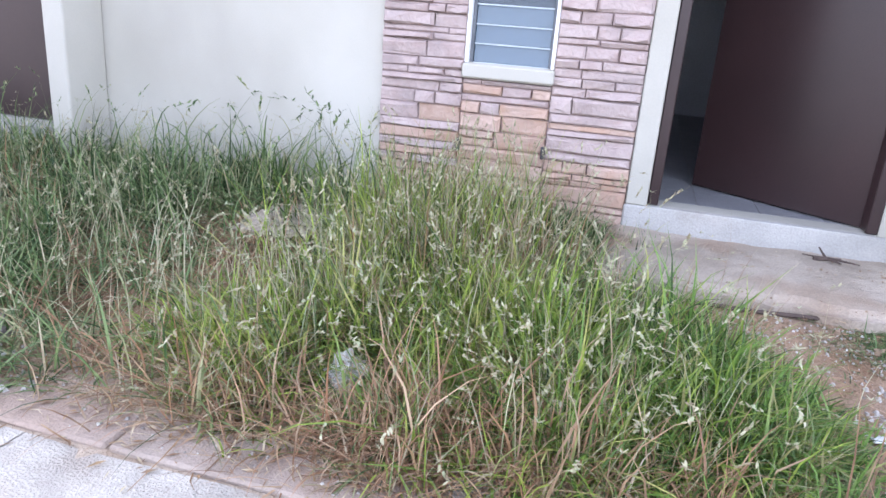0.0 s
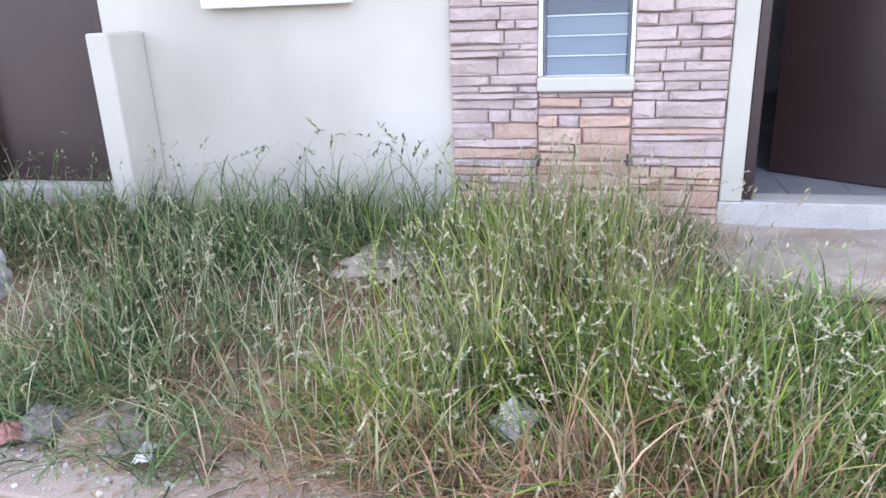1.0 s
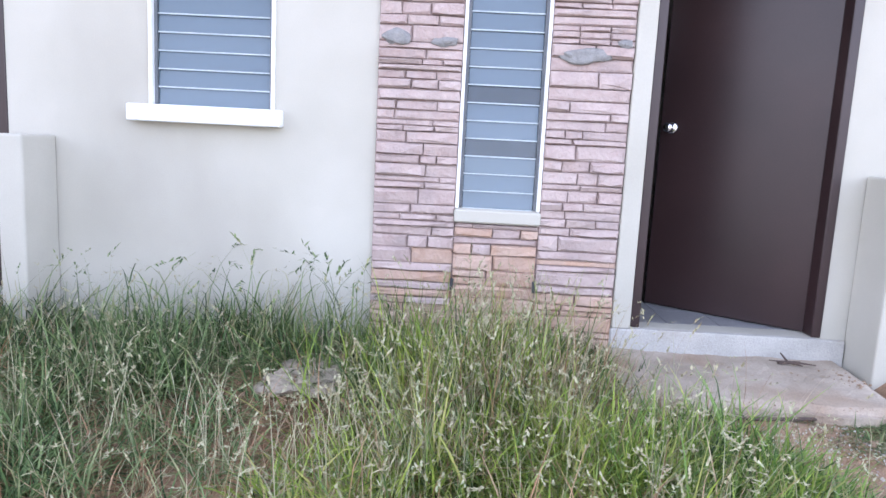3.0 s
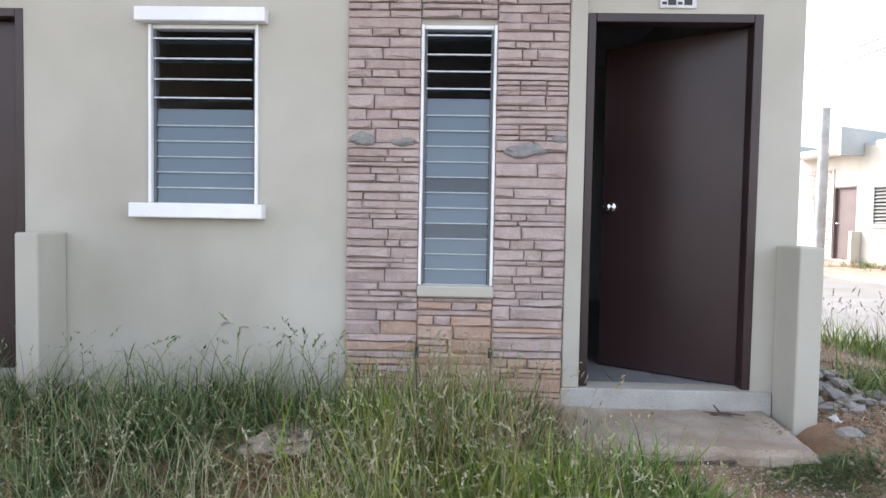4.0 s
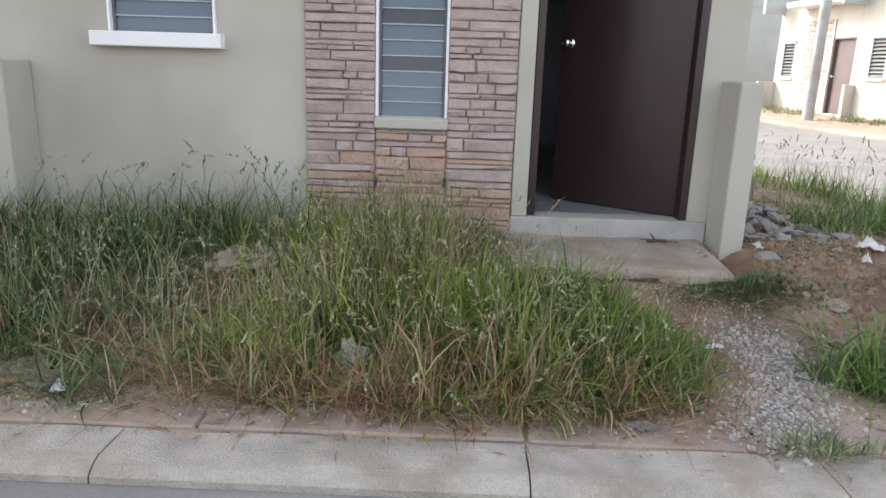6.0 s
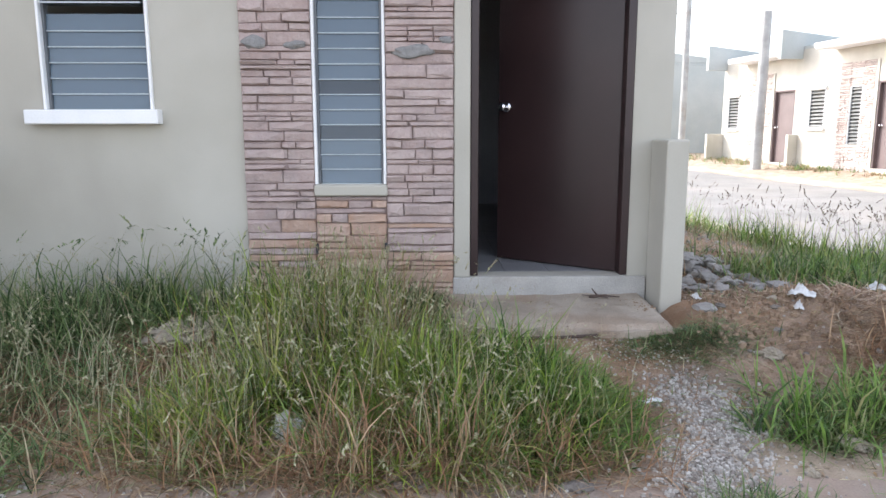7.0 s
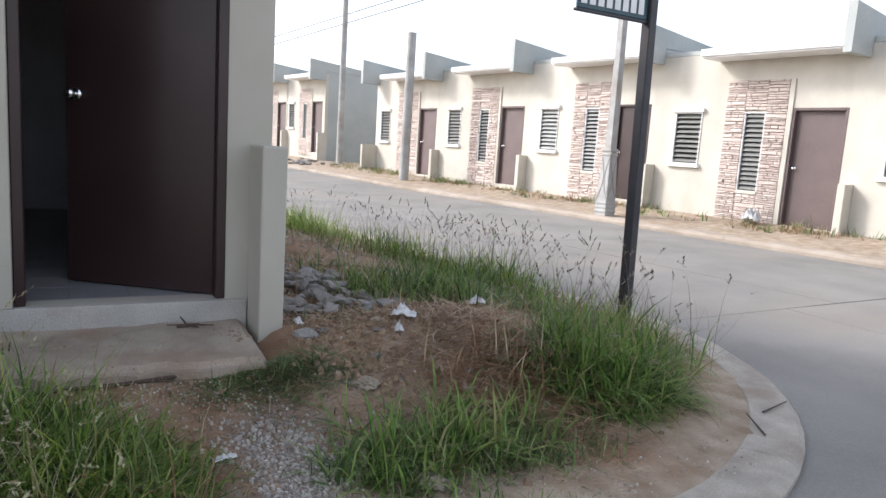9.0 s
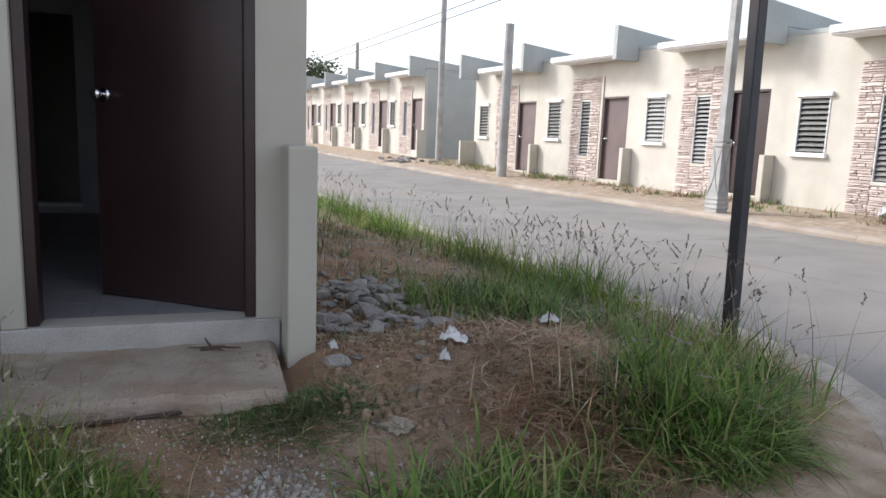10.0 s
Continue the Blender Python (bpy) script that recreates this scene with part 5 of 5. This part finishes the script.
grow(dry, scatter(850, -4.2, 0.4, -1.85, -0.3, lambda x, y: 0.5 * bare(x, y), 5, 0.06), 0.2, 0.46, 0.0042, 1.1, 1.2)
# brown litter on the bare spot round the flat lump
grow(dead, scatter(700, -2.1, -1.1, -1.05, -0.5, lambda x, y: np.exp(-ell(x, y, -1.6, -0.8, 0.4, 0.2))), 0.06, 0.2, 0.005, 1.0, 1.2, None, 0.0, 0.92)
grow(dark, scatter(450, -2.1, -1.1, -1.05, -0.45, lambda x, y: np.exp(-ell(x, y, -1.6, -0.8, 0.45, 0.25)), 5), 0.08, 0.2, 0.006, 1.1, 1.4, None, 0.0, 0.7)
# seed heads over the yard
heads(seeds, scatter(760, -4.6, 0.2, -1.75, -0.35, bare, 3, 0.08), 0.22, 0.42, 0.05, 0.9, 1.4, 0.0105, 8)
heads(seeds, scatter(480, -1.5, 0.7, -1.85, -0.5, lambda x, y: big(x, y) * (0.25 + 0.75 * smooth(0.3, -0.3, x)), 3, 0.08), 0.28, 0.52, 0.055, 0.8, 1.4, 0.0105, 8)
heads(seeds, scatter(260, -1.1, -0.2, -1.1, -0.35, lambda x, y: np.exp(-ell(x, y, -0.7, -0.75, 0.35, 0.35)), 4, 0.08), 0.36, 0.56, 0.06, 0.5, 0.9, 0.010, 8)
tall = scatter(60, -2.6, -1.38, -0.34, -0.12, one, 4, 0.06)
dark.add(tall[:, 0], tall[:, 1], ground_z(tall[:, 0], tall[:, 1]), GR.uniform(0.38, 0.62, len(tall)), tall[:, 2], GR.uniform(0.0, 0.25, len(tall)), GR.uniform(1.6, 3.0, len(tall)), GR.uniform(0.006, 0.010, len(tall)), 7)
heads(dark, scatter(30, -2.3, -1.42, -0.32, -0.1, one, 3, 0.08), 0.36, 0.56, 0.12, 0.2, 2.0, 0.014, 9, None, 0.0065)
heads(dark, scatter(34, -4.6, -2.6, -0.6, -0.1, one, 3, 0.08), 0.36, 0.52, 0.07, 0.25, 1.2, 0.009, 7, None, 0.006)
stars(seeds, scatter(640, -4.8, -0.9, -1.6, -0.15, bare, 4, 0.1), 0.22, 0.44, 0.024)
stars(seeds, scatter(80, -1.2, 0.7, -1.8, -0.6, big, 4, 0.1), 0.26, 0.46, 0.022)
# right of the path: corner clump, low tufts at the edge, matted straw on the mound
corner_h = lambda x, y: 0.5 + 0.4 * rightc(x, y)
grow(fresh, scatter(3600, 2.2, 3.6, -1.6, -0.5, lambda x, y: rightc(x, y) * smooth(0.4, 0.65, kerb_in(x, y)) * (0.25 + 0.75 * lump_field(x, y, 2.4, 1))), 0.24, 0.54, 0.0105, 1.0, 3.0, corner_h, 0.01, 0.5)
grow(dark, scatter(1500, 2.2, 3.6, -1.6, -0.5, rightc), 0.14, 0.34, 0.008, 1.1, 2.4, corner_h, 0.01, 0.6)
grow(fresh, scatter(1700, 2.9, 4.2, -1.0, 0.4, lambda x, y: np.exp(-ell(x, y, 3.45, -0.35, 0.4, 0.42)) * smooth(0.4, 0.65, kerb_in(x, y))), 0.16, 0.4, 0.009, 1.0, 2.6, None, 0.01, 0.5)
grow(dry, scatter(500, 2.4, 4.1, -1.4, 0.3, lambda x, y: np.clip(rightc(x, y) + np.exp(-ell(x, y, 3.5, -0.35, 0.4, 0.4)), 0, 1), 5, 0.06), 0.2, 0.5, 0.0045, 0.9, 1.4)
low = lambda x, y: np.exp(-ell(x, y, 1.38, -1.56, 0.22, 0.12)) + np.exp(-ell(x, y, 1.8, -1.5, 0.4, 0.16))
grow(dark, scatter(3300, 0.9, 2.4, -1.95, -1.1, low), 0.05, 0.15, 0.006, 0.9, 1.2)
grow(fresh, scatter(800, 1.0, 2.4, -1.95, -1.1, lambda x, y: np.exp(-ell(x, y, 1.42, -1.52, 0.2, 0.10)) + 1.2 * np.exp(-ell(x, y, 1.75, -1.42, 0.26, 0.14))), 0.14, 0.34, 0.011, 1.0, 2.6, None, 0.01, 0.5)
mat_d = lambda x, y: np.exp(-ell(x, y, 2.28, -0.98, 0.34, 0.3))
grow(dry, scatter(1500, 1.7, 2.9, -1.5, -0.3, mat_d), 0.16, 0.36, 0.0052, 0.9, 0.9, None, -0.006, 0.97)
grow(dead, scatter(1700, 1.7, 2.9, -1.5, -0.3, mat_d), 0.14, 0.34, 0.0055, 0.9, 0.9, None, -0.006, 0.95)
grow(dry, scatter(2200, 1.4, 4.0, -1.2, 4.0, lambda x, y: 0.6 * smooth(-0.1, 0.4, y) * lump_field(x, y, 2.5, 8) * smooth(0.3, 0.6, kerb_in(x, y))), 0.06, 0.16, 0.005, 1.0, 0.8)
grow(fresh, scatter(1500, 1.9, 3.2, 0.0, 1.2, lambda x, y: np.exp(-ell(x, y, 2.4, 0.5, 0.42, 0.28))), 0.12, 0.32, 0.008, 1.0, 2.4, None, 0.01, 0.5)
grow(dark, scatter(1900, 1.7, 3.6, -0.2, 1.3, lambda x, y: np.exp(-ell(x, y, 2.4, 0.5, 0.5, 0.3)) + 0.5 * np.exp(-ell(x, y, 3.2, 0.5, 0.5, 0.4))), 0.1, 0.3, 0.009, 1.0, 2.2, None, 0.01, 0.5)
strip = lambda x, y: np.exp(-((kerb_in(x, y) - 0.8) / 0.26) ** 2) * (0.06 + 0.94 * lump_field(x, y, 1.5, 6) ** 1.7)
grow(fresh, scatter(2500, 2.4, 4.4, -0.2, 9.0, strip), 0.14, 0.38, 0.0085, 1.0, 1.8)
grow(dark, scatter(5500, 1.3, 4.4, 0.9, 14.0, lambda x, y: (0.10 + 0.6 * lump_field(x, y, 0.8, 2) ** 2) * smooth(0.25, 0.5, kerb_in(x, y))), 0.06, 0.2, 0.010, 0.9, 1.3)
grow(dry, scatter(6500, 1.3, 4.4, 0.8, 12.0, lambda x, y: smooth(0.25, 0.5, kerb_in(x, y)) * 0.6), 0.05, 0.15, 0.006, 1.0, 1.0, None, 0.0, 0.7)
tuss = lambda x, y: np.clip(np.exp(-ell(x, y, 3.4, 2.9, 0.25, 0.4)) + 0.8 * np.exp(-ell(x, y, 3.6, 1.5, 0.3, 0.6)) + 0.7 * np.exp(-ell(x, y, 2.8, 4.8, 0.3, 0.5)) + 0.7 * np.exp(-ell(x, y, 2.5, 7.0, 0.4, 0.6)), 0, 1)
grow(fresh, scatter(2600, 1.8, 4.4, 0.2, 8.0, tuss), 0.22, 0.5, 0.0085, 0.8, 2.0, None, 0.01, 0.35)
grow(bright, scatter(900, 1.8, 4.4, 0.8, 6.0, tuss), 0.2, 0.42, 0.0075, 0.8, 1.8, None, 0.01, 0.35)
heads(plumes, scatter(200, 1.8, 4.4, 0.2, 8.0, tuss, 4, 0.08), 0.42, 0.68, 0.075, 0.4, 0.8, 0.015, 9)
heads(plumes, scatter(110, 2.2, 4.4, -0.4, 6.0, strip, 4, 0.08), 0.40, 0.6, 0.07, 0.5, 1.0, 0.014, 9)
heads(plumes, scatter(80, 2.3, 4.2, -1.3, 0.5, lambda x, y: np.clip(rightc(x, y) + np.exp(-ell(x, y, 3.6, -0.2, 0.4, 0.5)), 0, 1), 4, 0.08), 0.4, 0.72, 0.09, 0.4, 0.9, 0.013, 8)
# straw, dead stalks and creeping green over the trodden soil
trod = lambda x, y: (0.15 + 0.85 * lump_field(x, y, 3.0, 4) ** 2) * np.where((x < 1.26) & (y > -0.74), 0, 1) * smooth(0.5, 0.7, kerb_in(x, y))
grow(dead, scatter(1500, -0.1, 2.2, -1.5, 0.3, trod, 4, 0.06), 0.04, 0.16, 0.0036, 1.0, 1.0, None, -0.004, 0.95)
grow(dry, scatter(700, -0.1, 2.2, -1.5, 0.3, trod, 3, 0.06), 0.05, 0.2, 0.003, 1.0, 1.0, None, -0.004, 0.95)
grow(dark, scatter(900, -0.1, 1.9, -1.4, 0.2, trod, 6, 0.03), 0.03, 0.09, 0.0045, 1.0, 1.0, None, 0.0, 0.8)
# dark creeping weeds before the porch, tufts at the kerb
grow(dark, scatter(4200, 0.6, 1.6, -1.05, -0.5, lambda x, y: np.exp(-ell(x, y, 1.08, -0.77, 0.26, 0.10))), 0.03, 0.085, 0.004, 1.0, 0.8, None, 0.0, 0.95)
grow(dark, scatter(600, 1.3, 2.0, -2.35, -1.95, lambda x, y: np.exp(-ell(x, y, 1.62, -2.13, 0.16, 0.07))), 0.06, 0.16, 0.005, 1.0, 1.8, None, -0.02, 0.7)
grow(fresh, scatter(380, 1.3, 2.0, -2.35, -1.95, lambda x, y: np.exp(-ell(x, y, 1.62, -2.13, 0.15, 0.07))), 0.08, 0.22, 0.006, 1.0, 1.8, None, -0.02, 0.55)
grow(dark, scatter(240, 0.6, 1.2, -2.3, -1.95, lambda x, y: np.exp(-ell(x, y, 0.88, -2.1, 0.12, 0.05))), 0.05, 0.15, 0.005, 1.0, 1.1, None, -0.02, 0.6)
# verge before the far houses
fv = lambda x, y: np.clip(1 - np.abs(far_in(x, y) - 1.9) / 0.9, 0, 1) * lump_field(x, y, 0.9, 5) ** 1.5
grow(fresh, scatter(1300, 6.5, 12.5, -1.0, 22.0, lambda x, y: fv(x, y) * lump_field(x, y, 0.5, 9) ** 2), 0.06, 0.2, 0.014, 0.9, 1.2)
grow(dark, scatter(2600, 6.5, 12.5, -1.0, 22.0, fv), 0.06, 0.2, 0.015, 0.8, 1.0)
grow(dry, scatter(5200, 6.5, 12.5, -1.0, 22.0, fv), 0.05, 0.18, 0.014, 0.9, 1.0)
fw = lambda x, y: np.clip(1 - np.abs(far_in(x, y) - 2.55) / 0.18, 0, 1) * lump_field(x, y, 1.2, 1)
grow(dark, scatter(900, 7.5, 12.5, 0.0, 18.0, fw), 0.12, 0.4, 0.012, 0.5, 1.2)
for b, nm, mt, lab in ((dead, "dead_grass", GRASS_DEAD, "dead brown straw at the foot of the grass"),
                       (dark, "grass", GRASS_DARK, "tall dark green wild grass along the house"),
                       (bright, "bright_grass", GRASS, "bright green overgrown grass clumps"),
                       (fresh, "fresh_grass", GRASS_FRESH, "fresh green broad-bladed grass at the street corner"),
                       (plumes, "grass_plumes", PLUME, "dark brownish grass plumes along the kerb"),
                       (dry, "dry_grass", GRASS_DRY, "dead straw-coloured grass and matted stalks"),
                       (seeds, "grass_seed_heads", SEED, "pale drooping grass seed heads on thin stems")):
    tagged(new(nm, b.mesh(nm, mt)), lab, "grass", kind="stuff")

# ---- distance: trees behind the far end of the street ----


def tree(x, y, z, h, seed):
    r = random.Random(seed)
    t = empty("tree", pose(x, y, z), "distant broadleaf tree above the roofs, haze mixed into its dark green", "tree", "trees beyond the street")
    bm = bmesh.new()
    tube(bm, (0, 0, 0), (0.1, 0, h * 0.5), 0.16, 0.10, 8)
    ends = []
    for i in range(6):
        a = r.uniform(0, 6.28)
        e = (math.cos(a) * h * 0.22 * r.uniform(0.5, 1), math.sin(a) * h * 0.22 * r.uniform(0.5, 1), h * r.uniform(0.65, 0.92))
        tube(bm, (0.1, 0, h * r.uniform(0.35, 0.5)), e, 0.06, 0.02, 5)
        ends.append(e)
    part("trunk", bm, BARK, t)
    vs, fs = [], []
    for e in ends:
        for _ in range(190):
            p = Vector(e) + Vector((r.gauss(0, h * 0.09), r.gauss(0, h * 0.09), r.gauss(0, h * 0.065)))
            d1 = Vector((r.uniform(-1, 1), r.uniform(-1, 1), r.uniform(-0.6, 0.6))).normalized() * h * 0.022
            d2 = Vector((r.uniform(-1, 1), r.uniform(-1, 1), r.uniform(-0.6, 0.6))).normalized() * h * 0.016
            n = len(vs)
            vs += [tuple(p - d1), tuple(p + d2), tuple(p + d1), tuple(p - d2)]
            fs.append([n, n + 1, n + 2, n + 3])
    part("crown", mesh_of("crown", vs, fs, CROWN), None, t)
    return t


for i, (x, y, h) in enumerate(((11.0, 72, 8.6), (13.4, 76, 8.3), (17.4, 78, 7.6), (21.5, 80, 7.2), (8.6, 76, 8.6), (25.0, 80, 7.0))):
    tree(x, y, 0.2, h, 100 + i)
